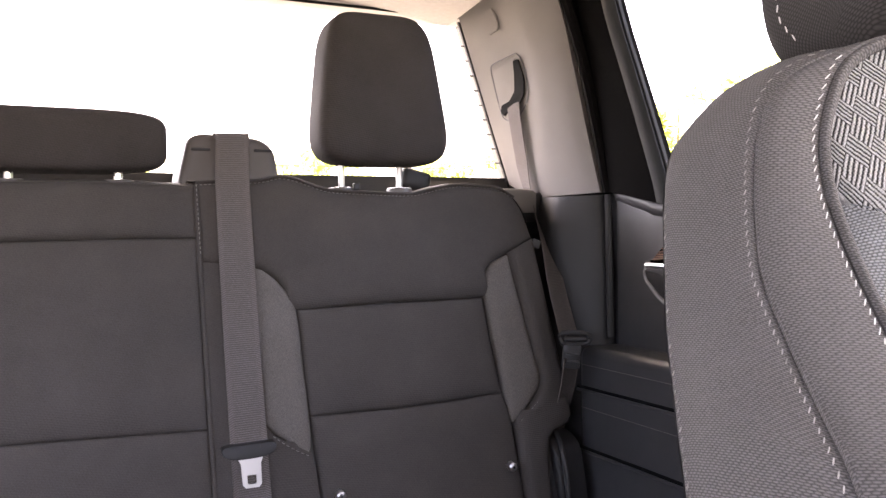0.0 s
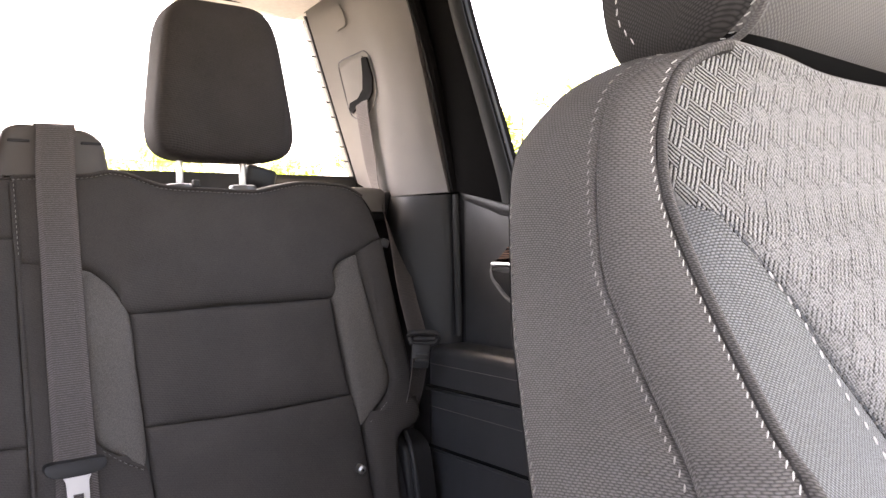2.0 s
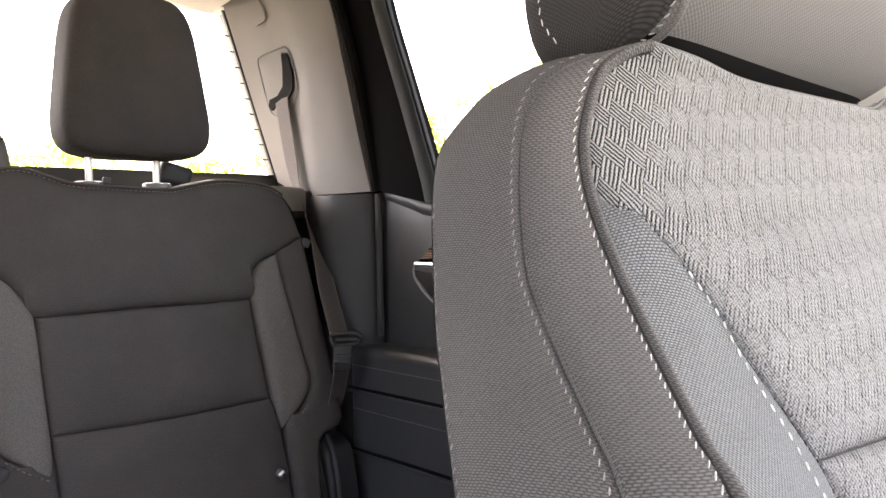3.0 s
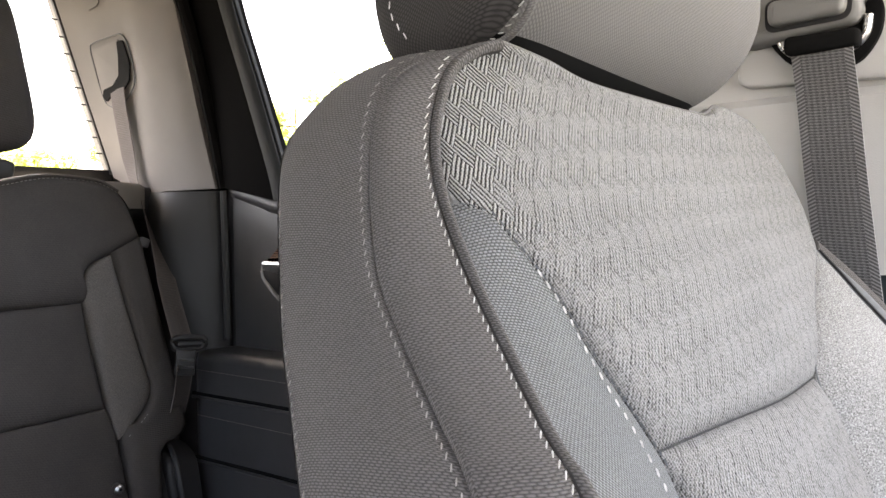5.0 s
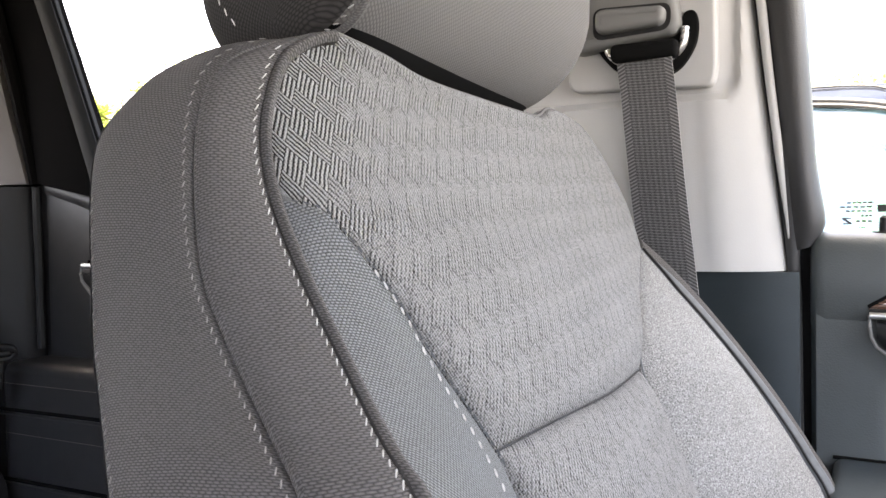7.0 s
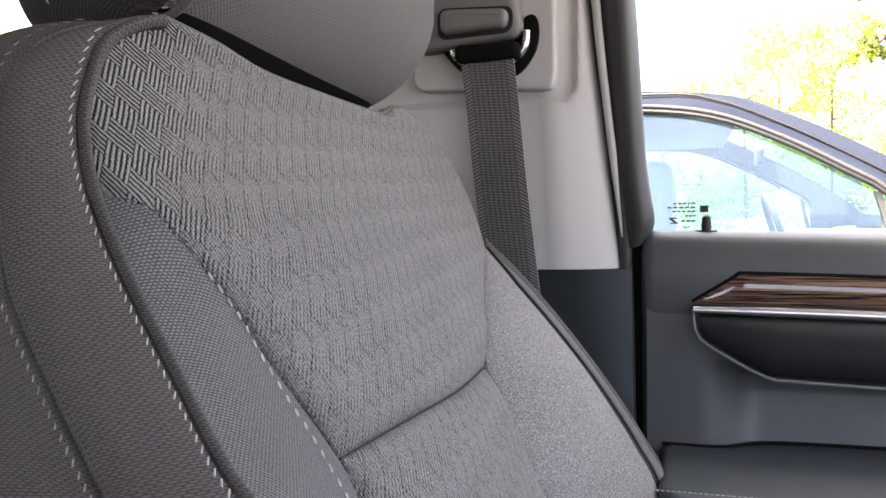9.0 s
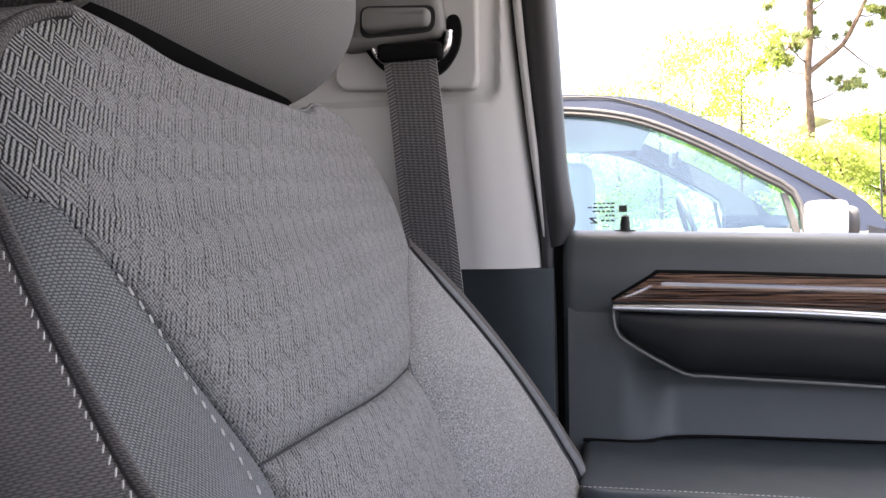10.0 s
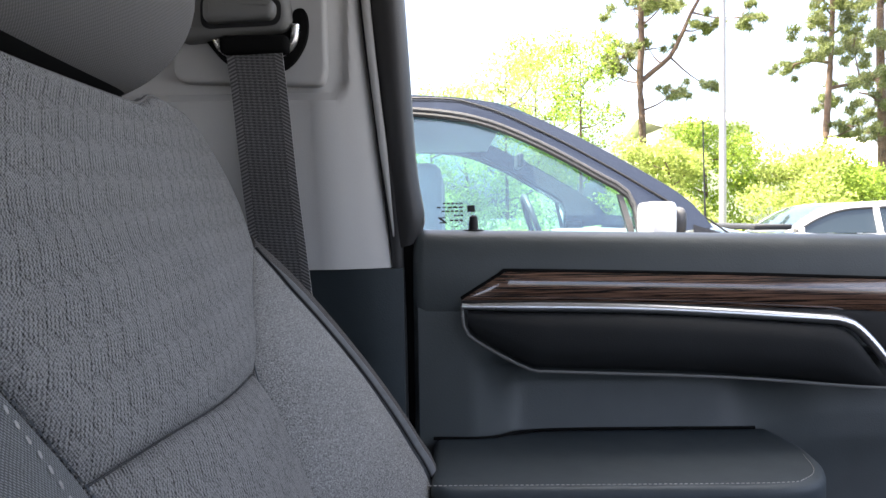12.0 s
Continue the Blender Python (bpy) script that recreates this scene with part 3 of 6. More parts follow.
for _i in range(9):
    _z = 1.595 + 0.028 * _i
    _x = 0.774 - (_z - 1.566) * 0.328
    part("heater_line", rbox((_x - 0.006, 1.400, _z), (0.014, 0.002, 0.0022), 0), M_BLACK, _win)
part("heater_line", rbox((-0.06, 1.400, 1.582), (1.56, 0.0012, 0.0012), 0), M_DARK, _win)

# rear pillar trim: light upper skin, dark lower skin
_cp = thing("pillar_trim_rear", (0.76, 1.20, 1.05), "beige grey rear pillar trim above a dark lower panel", "pillar trim", kind="structure")
_front = cr([(0.690, 1.155, 1.93), (0.728, 1.128, 1.842), (0.738, 1.097, 1.722), (0.742, 1.070, 1.616), (0.745, 1.040, 1.516)], 24)
_mid = cr([(0.655, 1.26, 1.93), (0.700, 1.235, 1.845), (0.722, 1.205, 1.70), (0.732, 1.195, 1.516)], 24)
_back = cr([(0.640, 1.37, 1.93), (0.664, 1.365, 1.86), (0.714, 1.362, 1.70), (0.766, 1.355, 1.53)], 24)
_P = np.concatenate([loft2(_front, _mid, 9, 24, 0.007, (-1, -0.3, 0)), loft2(_mid, _back, 9, 24, -0.004, (-1, -0.3, 0))[:, 1:]], axis=1)
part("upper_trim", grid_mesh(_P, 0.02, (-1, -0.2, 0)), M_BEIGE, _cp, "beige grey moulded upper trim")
_a = cr([(0.752, 1.052, 1.513), (0.757, 1.045, 1.40), (0.757, 1.045, 1.05)], 14)
_b = cr([(0.715, 1.13, 1.513), (0.70, 1.13, 1.40), (0.70, 1.13, 1.05)], 14)
_c = cr([(0.764, 1.352, 1.527), (0.745, 1.35, 1.40), (0.73, 1.35, 1.05)], 14)
_P = np.concatenate([loft2(_a, _b, 9, 14, 0.010, (-1, -0.4, 0)), loft2(_b, _c, 7, 14, 0.0, (-1, 0, 0))[:, 1:]], axis=1)
part("lower_trim", grid_mesh(_P, 0.015, (-1, 0, 0)), M_BLACK, _cp, "dark plastic lower quarter trim")


def pillar_at(u, z, lift_by=0.0):
    """A place on the pillar's upper skin: u from its front edge (0) to the window (1)."""
    zz = np.array([q[2] for q in _mid])[::-1]
    f, m, b = (np.array([np.interp(z, zz, c[::-1, k]) for k in range(3)]) for c in (_front, _mid, _back))
    p = f * (1 - u / 0.5) + m * (u / 0.5) if u < 0.5 else m * (1 - (u - 0.5) / 0.5) + b * ((u - 0.5) / 0.5)
    return Vector(p) + Vector((-1, -0.25, 0)).normalized() * lift_by


def plate_on(poly, lift0, lift1, bevel=0.002):
    return slab(poly, lambda a, b, d: pillar_at(a, b, d), lift0, lift1, bevel)


_ring = rounded([(0.835, 1.765), (0.775, 1.769), (0.56, 1.773), (0.525, 1.762), (0.515, 1.712), (0.535, 1.688), (0.63, 1.667), (0.78, 1.659), (0.835, 1.668), (0.845, 1.704)], 0.02, 4)
part("guide_groove", tube([tuple(pillar_at(a, b, 0.0010)) for a, b in [*_ring, _ring[0]]], 0.0011, 6), M_DARK, _cp, "fine dark joint round the belt outlet")
_bg = part("belt_guide", plate_on(rounded([(0.815, 1.755), (0.585, 1.765), (0.640, 1.705), (0.735, 1.690), (0.835, 1.680), (0.835, 1.700)], 0.012, 4), -0.002, 0.0022, 0.0), M_BEIGE, _cp, "beige cover around the shoulder belt outlet", False)
part("slot", plate_on(rounded([(0.60, 1.761), (0.55, 1.761), (0.535, 1.724), (0.565, 1.698), (0.63, 1.684), (0.75, 1.678), (0.81, 1.670), (0.835, 1.679), (0.81, 1.690), (0.72, 1.694), (0.65, 1.708), (0.618, 1.736)], 0.006, 3), 0.000, 0.0030, 0.0), M_SLOT, _bg, "curved black belt slot", False)
part("airbag_badge", plate_on(rounded([(0.775, 1.853), (0.72, 1.861), (0.65, 1.861), (0.64, 1.847), (0.65, 1.828), (0.67, 1.823), (0.755, 1.819), (0.782, 1.826)], 0.006), -0.001, 0.0011, 0.0), M_BEIGE, _cp, "small embossed pale badge", False)
part("writing_bar", plate_on([(0.75, 1.8425), (0.67, 1.8455), (0.67, 1.8415), (0.75, 1.8385)], 0.0009, 0.0013, 0), M_BEIGE, _cp)

# rear door: frame, glass, panel
_d2 = thing("door_2", (0.80, 0.70, 0.62), "dark rear door with wood trim and padded armrest", "door", kind="structure")
part("window_frame", slab([(1.150, 1.90), (1.110, 1.845), (1.072, 1.70), (1.040, 1.518), (0.876, 1.486), (0.890, 1.535), (0.942, 1.66), (0.982, 1.755), (1.002, 1.81), (1.020, 1.86), (1.030, 1.90)], in_x, 0.768, 0.752, 0.003), M_FRAME, _d2, "black window frame")
_fw = cr([(0.745, 1.024, 1.89), (0.745, 1.002, 1.81), (0.745, 0.982, 1.755), (0.745, 0.942, 1.66), (0.745, 0.892, 1.535), (0.745, 0.878, 1.490)], 30)
part("frame_trim", grid_mesh(loft2(_fw + np.array((0, -0.004, 0)), _fw + np.array((0.006, 0.036, 0.004)), 12, 30, 0.008, (-1, -0.3, 0), 2.0), 0.012, (-1, 0, 0)), M_PULL, _d2, "dark moulded trim along the window frame")
part("seal", tube(_fw + np.array((0.004, -0.001, 0)), 0.004), M_FRAME, _d2)
part("seal", tube(cr([(0.735, 1.13, 1.87), (0.742, 1.085, 1.75), (0.752, 1.050, 1.60), (0.757, 1.034, 1.515)], 24), 0.0095), M_FRAME, _d2, "thick dark rubber door seal")
part("seal", tube([(0.757, 1.036, 1.512), (0.757, 1.034, 1.29)], 0.006), M_BLACK, _d2)
part("panel", slab(rounded([(1.026, 0.72), (1.026, 1.522), (0.90, 1.488), (0.34, 1.440), (0.34, 0.72)], 0.012), in_x, 0.83, 0.762, 0.008), M_DARK, _d2, "dark grained plastic panel")
part("backing", slab([(1.10, 0.72), (1.10, 1.50), (0.34, 1.50), (0.34, 0.72)], in_x, 0.84, 0.87), M_BLACK, _d2)
part("jamb", slab([(1.372, 0.72), (1.372, 1.53), (1.00, 1.53), (1.00, 0.72)], in_x, 0.796, 0.85), M_BLACK, _d2)
part("jamb", slab([(1.372, 1.94), (1.13, 1.94), (1.092, 1.84), (1.042, 1.70), (0.992, 1.55), (0.985, 1.518), (1.372, 1.518)], in_x, 0.760, 0.795), M_FRAME, _d2)
part("jamb", slab([(1.372, 1.10), (1.372, 1.516), (0.985, 1.516), (0.985, 1.10)], in_x, 0.775, 0.795), M_DARK, _d2)
part("sill", tube(cr([(0.772, 1.022, 1.512), (0.770, 0.96, 1.497), (0.770, 0.90, 1.483), (0.770, 0.62, 1.458), (0.770, 0.34, 1.436)], 30), 0.0135, 14), M_DARK, _d2, "rounded padded sill")
part("armrest", slab(rounded([(1.045, 1.280), (0.40, 1.280), (0.40, 0.75), (1.045, 0.75)], 0.02), in_x, 0.775, 0.702, 0.014, 3), M_DARK, _d2, "padded dark vinyl armrest")
for _z in (1.219, 1.126):
    part("pocket_crease", tube([(0.7015, 1.045, _z - 0.002), (0.7015, 0.9, _z), (0.7015, 0.42, _z + 0.004)], 0.0026, 6), M_SLOT, _d2)
    part("pocket_edge", tube([(0.7005, 1.045, _z - 0.007), (0.7005, 0.9, _z - 0.005), (0.7005, 0.42, _z - 0.001)], 0.0026, 6), M_DARK, _d2)
for _z in (1.252, 1.186):
    part("stitching", stitches([(0.7015, 1.035, _z), (0.7015, 0.42, _z + 0.003)], 0.0042, 0.0036, 0.0004, (-1, 0, 0.3), 0), M_THREAD_D, _d2)
part("wood_trim", slab(rounded([(0.935, 1.408), (0.905, 1.432), (0.60, 1.43), (0.60, 1.408)], 0.004), in_x, 0.765, 0.752, 0.004), M_WOOD, _d2, "glossy dark wood strip")
part("chrome_strip", tube([(0.750, 0.938, 1.405), (0.750, 0.80, 1.403), (0.750, 0.60, 1.40)], 0.0035, 8), M_CHROME, _d2, "bright chrome strip")
part("pull_pad", slab(rounded([(0.938, 1.402), (0.935, 1.385), (0.885, 1.35), (0.60, 1.345), (0.60, 1.40)], 0.008), in_x, 0.765, 0.745, 0.006), M_BLACK, _d2)
_rim = cr([(0.750, 0.935, 1.408), (0.749, 0.940, 1.395), (0.748, 0.930, 1.378), (0.748, 0.885, 1.349), (0.748, 0.80, 1.346)], 24)
part("rim", tube(_rim, 0.0028, 8), M_GREY_D, _d2, "thin grey edge bead")
_w2 = thing("window_2", (0.80, 0.66, 1.53), "clear side window in the rear door", "window", kind="structure")
_pg = part("pane", slab([(1.0, 1.47), (0.34, 1.42), (0.34, 1.92), (1.0, 1.92)], in_x, 0.774, 0.778), M_GLASS, _w2)
_pg.visible_shadow = False

# front door pillar
_bp = thing("pillar_trim_front", (0.76, 0.22, 0.62), "grey door pillar trim with a dark lower half", "pillar trim", kind="structure")
_edge = cr([(0.80, 0.122, 1.90), (0.80, 0.104, 1.65), (0.80, 0.080, 1.41)], 70)
_e1 = cr([(0.754, 0.1290, 1.90), (0.754, 0.1110, 1.645), (0.754, 0.0955, 1.503), (0.753, 0.0850, 1.407)], 70)
_e2 = cr([(0.7305, 0.175, 1.90), (0.7305, 0.158, 1.66), (0.732, 0.145, 1.407)], 70)
_e3 = cr([(0.733, 0.36, 1.90), (0.733, 0.36, 1.66), (0.733, 0.36, 1.407)], 70)
_P = np.concatenate([loft2(_edge, _e1, 4, 70), loft2(_e1, _e2, 24, 70, 0.007, (-1, -0.6, 0))[:, 1:], loft2(_e2, _e3, 40, 70, 0.002, (-1, 0, 0))[:, 1:]], axis=1)
# a sunk pocket with rounded lower corners round the belt adjuster
_dy, _dz = _P[..., 1] - 0.1165, _P[..., 2] - 1.5500
_r = 0.020
_in = np.where((_dy < _r) & (_dz < _r), _r - np.hypot(_r - np.minimum(_dy, _r), _r - np.minimum(_dz, _r)), np.minimum(_dy, _dz))
_in = np.clip(_in / 0.0075, 0, 1)
_P[..., 0] += np.where(_P[..., 0] < 0.756, 0.0085 * _in * _in * (3 - 2 * _in), 0)
part("upper_trim", grid_mesh(_P, 0.012, (-1, 0, 0)), M_GREY, _bp, "light grey moulded upper trim with a sunk pocket")
_low = [[(0.742 - 0.004 * math.sin(2.6 * j / 9), 0.074, 1.4065 - 0.075 * j), (0.738, 0.088, 1.4065 - 0.075 * j), (0.738 + 0.010 * math.sin(math.pi * min(1, (j + 0.1) / 3.2)), 0.112, 1.4065 - 0.075 * j), (0.737 + 0.045 * math.sin(math.pi * min(1, (j + 0.1) / 3.2)), 0.165, 1.4065 - 0.075 * j), (0.736 + 0.03 * math.sin(math.pi * min(1, (j + 0.1) / 3.2)), 0.23, 1.4065 - 0.075 * j), (0.735, 0.36, 1.4065 - 0.075 * j)] for j in range(10)]
part("lower_trim", grid_mesh([[tuple(q) for q in cr(r, 14)] for r in _low], 0.012, (-1, 0, 0)), M_DOORLOW, _bp, "dark grained lower trim")
part("outer_shell", slab([(0.07, 0.62), (0.36, 0.62), (0.36, 1.92), (0.10, 1.92)], in_x, 0.785, 0.86, 0.004), M_BLACK, _bp)
part("jamb", slab([(0.066, 0.62), (0.12, 0.62), (0.12, 1.41), (0.15, 1.92), (0.112, 1.92), (0.095, 1.66), (0.074, 1.43)], in_x, 0.760, 0.79), M_BLACK, _bp)
part("jamb_strip", grid_mesh(loft2(cr([(0.753, 0.0915, 1.52), (0.753, 0.0842, 1.41), (0.753, 0.0825, 1.34), (0.753, 0.0795, 0.9)], 30), cr([(0.753, 0.0760, 1.52), (0.753, 0.0742, 1.41), (0.753, 0.0725, 1.34), (0.753, 0.0695, 0.9)], 30), 10, 30, 0.003, (-1, 0, 0), 2.0), 0.01, (-1, 0, 0)), M_DARK, _bp, "dark rubber door seal strip")
part("seal_lip", tube(cr([(0.7490, 0.1210, 1.90), (0.7490, 0.1036, 1.645), (0.7490, 0.0893, 1.503), (0.7500, 0.0838, 1.450), (0.7510, 0.0822, 1.434)], 60), np.r_[np.linspace(0.0048, 0.0034, 50), np.linspace(0.0033, 0.0008, 10)], 12), M_GREY, _bp, "pale soft seal bead")


# ---------------------------------------------------------------- driver's door
_d1 = thing("door_1", (0.80, -0.40, 0.62), "dark blue-grey front door with wood trim and padded armrest", "door", kind="structure")
# rear upright of the window frame
_fl = cr([(0.751, 0.1180, 1.90), (0.751, 0.0990, 1.639), (0.751, 0.0852, 1.502), (0.751, 0.0795, 1.445), (0.752, 0.0765, 1.424)], 50)
_fr = cr([(0.755, 0.0880, 1.90), (0.755, 0.0707, 1.637), (0.755, 0.0630, 1.502), (0.755, 0.0560, 1.448), (0.755, 0.0640, 1.428)], 50)
part("window_frame", grid_mesh(loft2(_fl, _fr, 16, 50, 0.010, (-1, -0.2, 0), 2.0), 0.03, (-1, 0, 0)), M_DARK, _d1, "rounded dark window frame upright")
part("window_frame", rbox((0.775, -0.42, 1.90), (0.06, 1.0, 0.05), 0.008), M_BLACK, _d1)
part("window_frame", slab([(-0.86, 1.44), (-0.80, 1.44), (-0.55, 1.90), (-0.62, 1.90)], in_x, 0.80, 0.75, 0.006), M_BLACK, _d1)
# padded upper edge: a rounded profile carried along the door
_prof = [(0.800, 1.418), (0.795, 1.434), (0.785, 1.4385), (0.766, 1.4385), (0.754, 1.4355), (0.7480, 1.429), (0.7448, 1.420), (0.7428, 1.411), (0.7418, 1.402), (0.7420, 1.392), (0.7436, 1.380), (0.7462, 1.368)]
_prof = cr([(a, 0, b) for a, b in _prof], 22)
_rows = []
for _k, _y in enumerate(np.r_[0.0665, 0.0650, 0.0615, np.linspace(0.055, -0.95, 24)]):
    _in = (0.010, 0.004, 0.001)[_k] if _k < 3 else 0.0
    _sl = -0.010 * max(0.0, (0.045 - _y)) / 0.4
    _rows.append([(min(0.80, q[0] + _in), _y, q[2] - _in * 0.6 + _sl) for q in _prof])
part("upper_pad", grid_mesh(_rows, 0.0), M_DOOR, _d1, "soft grained upper pad")
# main skin with a shallow recess below the pull
_rows = []
for _y in np.r_[0.0660, 0.0620, np.linspace(0.055, -0.45, 90), np.linspace(-0.5, -0.95, 6)]:
    _row = []
    for _z in np.r_[1.40, np.linspace(1.39, 1.34, 4), np.linspace(1.334, 1.22, 40), np.linspace(1.20, 0.70, 8)]:
        # scooped out under the pull, sloping forward again to the shelf; deeper towards the hinge side
        _t = min(1.0, max(0.0, (0.018 - _y) / 0.050))
        _t = _t * _t * (3 - 2 * _t)
        _g = min(1.0, max(0.0, (-0.200 - _y) / 0.15))
        _g = _g * _g * (3 - 2 * _g)
        _r = _t * np.interp(_z, (1.235, 1.2575, 1.300, 1.318, 1.332), (0.020, 0.023, 0.034, 0.029, 0.0)) + 0.055 * _g * np.interp(_z, (1.00, 1.20, 1.312, 1.334), (0, 1, 1, 0))
        _row.append((0.7460 + _r + (0.006 if _y > 0.065 else 0), _y, _z))
    _rows.append(_row)
part("panel", grid_mesh(_rows, 0.03, (-1, 0, 0)), M_DOOR, _d1, "dark grained plastic skin")
part("core", slab([(0.05, 0.70), (-0.95, 0.70), (-0.95, 1.40), (0.05, 1.40)], in_x, 0.865, 0.90, 0.0), M_BLACK, _d1)
part("edge", slab(rounded([(0.0755, 0.70), (0.060, 0.70), (0.062, 1.431), (0.0765, 1.431)], 0.004), in_x, 0.80, 0.757, 0.002), M_SLOT, _d1, "black gap round the door edge")
# wood, chrome, pull
_wu = cr([(0.7425, 0.0245, 1.3790), (0.7405, 0.004, 1.3920), (0.7400, -0.013, 1.4015), (0.7400, -0.030, 1.4026), (0.7400, -0.20, 1.3975), (0.7400, -0.345, 1.3915), (0.7400, -0.62, 1.380)], 70)
_wl = cr([(0.7425, 0.0240, 1.3775), (0.7405, 0.010, 1.3772), (0.7400, -0.02, 1.3765), (0.7400, -0.10, 1.3740), (0.7400, -0.20, 1.3705), (0.7400, -0.345, 1.3640), (0.7400, -0.62, 1.345)], 70)
part("wood_trim", grid_mesh(loft2(_wu, _wl, 14, 70, 0.0030, (-1, 0, 0), 2), 0.008, (-1, 0, 0)), M_WOOD, _d1, "glossy dark open-pore wood strip")
part("trim_gap", tube(_wu + np.array((0.0012, 0, 0.0008)), 0.0019, 6), M_SLOT, _d1)
part("trim_gap", slab([(0.020, 1.3785), (-0.35, 1.3655), (-0.44, 1.352), (-0.40, 1.29), (-0.36, 1.31), (-0.31, 1.354), (0.018, 1.3715)], in_x, 0.748, 0.7415, 0.001), M_BLACK, _d1, "black gloss recess")
_ch = cr([(0.735, 0.024, 1.3740), (0.735, -0.13, 1.3700), (0.735, -0.27, 1.3605), (0.735, -0.300, 1.3570), (0.735, -0.316, 1.3460), (0.735, -0.338, 1.3200), (0.736, -0.362, 1.292)], 60)
part("chrome_strip", tube(_ch, np.r_[np.linspace(0.0026, 0.0043, 10), [0.0043] * 50], 10), M_CHROME, _d1, "satin chrome strip")
_ul = cr([(0.738, 0.019, 1.3690), (0.736, -0.13, 1.3655), (0.736, -0.27, 1.3555), (0.736, -0.295, 1.3520), (0.736, -0.311, 1.3400), (0.738, -0.343, 1.2980)], 40)
_ll = cr([(0.738, 0.019, 1.3560), (0.738, 0.013, 1.3480), (0.736, -0.032, 1.3230), (0.736, -0.05, 1.3205), (0.736, -0.20, 1.3140), (0.738, -0.340, 1.2975)], 40)
part("pull_pad", grid_mesh(loft2(_ul, _ll, 14, 40, 0.018, (-1, 0, 0.25)), 0.01, (-1, 0, 0)), M_PULL, _d1, "black padded door pull")
_rim = cr([(0.735, 0.024, 1.374), (0.735, 0.023, 1.362), (0.735, 0.016, 1.347), (0.733, -0.032, 1.3200), (0.733, -0.055, 1.3175), (0.733, -0.20, 1.3110), (0.734, -0.335, 1.3000), (0.736, -0.45, 1.297)], 60)
part("rim", tube(_rim, 0.0013, 8), M_GREY_D, _d1, "thin grey edge bead")
part("inner_handle", slab(rounded([(-0.338, 1.336), (-0.46, 1.322), (-0.46, 1.308), (-0.36, 1.318)], 0.004), in_x, 0.742, 0.728, 0.004), M_CHROME, _d1, "chrome inner handle")
# armrest shelf with a rolled, stitched edge
_top = [(0.050, 0.757), (-0.01, 0.757), (-0.055, 0.773), (-0.248, 0.773), (-0.250, 0.757), (-0.256, 0.715), (-0.250, 0.660), (-0.232, 0.622), (-0.199, 0.612), (0.050, 0.614)]
part("armrest", slab(rounded(_top, 0.022, 6), lambda a, b, d: (b, a, d), 1.240, 1.2575, 0.008, 5), M_DOORLOW, _d1, "soft blue-grey armrest")
part("stitching", stitches(cr([(0.6230, 0.05, 1.2572), (0.6215, -0.10, 1.2572), (0.6220, -0.199, 1.2572), (0.630, -0.221, 1.2574), (0.650, -0.236, 1.2577), (0.69, -0.245, 1.2577)], 80), 0.0036, 0.0025, 0.00034, (0, 0, 1), 0.0), M_THREAD, _d1, "pale edge stitching")
part("crease", tube(cr([(0.7455, 0.05, 1.2580), (0.7455, 0.0, 1.2580), (0.7670, -0.050, 1.2585), (0.7670, -0.236, 1.2585)], 40), 0.0016, 6), M_SLOT, _d1)
part("armrest_base", slab(rounded([(0.050, 0.77), (-0.22, 0.77), (-0.225, 0.67), (-0.205, 0.642), (0.050, 0.642)], 0.02, 5), lambda a, b, d: (b, a, d), 1.08, 1.2395, 0.004, 3), M_DARK, _d1, "dark lower armrest body")
# bright return of the strip above the pull
part("strip_edge", tube(_ch + np.array((0.0015, 0, 0.0042)), 0.0012, 6), M_BLACK, _d1)
# lock knob
_kn = part("lock_knob", tube([(0.772, 0.0125, 1.432), (0.772, 0.0125, 1.444), (0.772, 0.0125, 1.450), (0.772, 0.0125, 1.4515)], [0.0042, 0.0042, 0.0036, 0.002], 14), M_BLACK, _d1, "black lock knob")
part("collar", tube([(0.772, 0.0125, 1.430), (0.772, 0.0125, 1.4388)], [0.0105, 0.0092], 18), M_BLACK, _kn)

_w3 = thing("window_3", (0.80, -0.40, 1.43), "clear driver's door window with small printed maker's marks", "window", kind="structure")
_pg = part("pane", slab([(0.06, 1.41), (-0.85, 1.41), (-0.60, 1.90), (0.085, 1.90)], in_x, 0.789, 0.793), M_GLASS, _w3)
_pg.visible_shadow = False
# marks printed on the glass, too small to read: bars of their size
for _i, (_a, _b, _z, _h) in enumerate(((0.021, 0.0405, 1.4625, 0.0022), (0.021, 0.046, 1.4590, 0.0022), (0.021, 0.0415, 1.4555, 0.0022), (0.021, 0.030, 1.4515, 0.0022), (0.021, 0.034, 1.4470, 0.0026), (0.026, 0.032, 1.4415, 0.0016))):
    _n = 5 if _b - _a > 0.015 else 3
    for _k in range(_n):
        _w = (_b - _a) / _n
        part("writing_bar", rbox((0.7885, _a + _w * (_k + 0.5), _z), (0.0004, _w * 0.72, _h * 0.62), 0), M_MARK, _w3)
_q = [(0.0105, 1.4605), (0.0175, 1.4605), (0.0175, 1.4545), (0.0105, 1.4545)]
part("printed_square", slab(_q, in_x, 0.7889, 0.7885), M_MARK, _w3, "small black square mark")
part("printed_mark", slab([(0.037, 1.4500), (0.044, 1.4500), (0.044, 1.4490), (0.0395, 1.4455), (0.043, 1.4455), (0.043, 1.4445), (0.0365, 1.4445), (0.0365, 1.4455), (0.041, 1.4490), (0.037, 1.4490)], in_x, 0.7889, 0.7885), M_MARK, _w3)


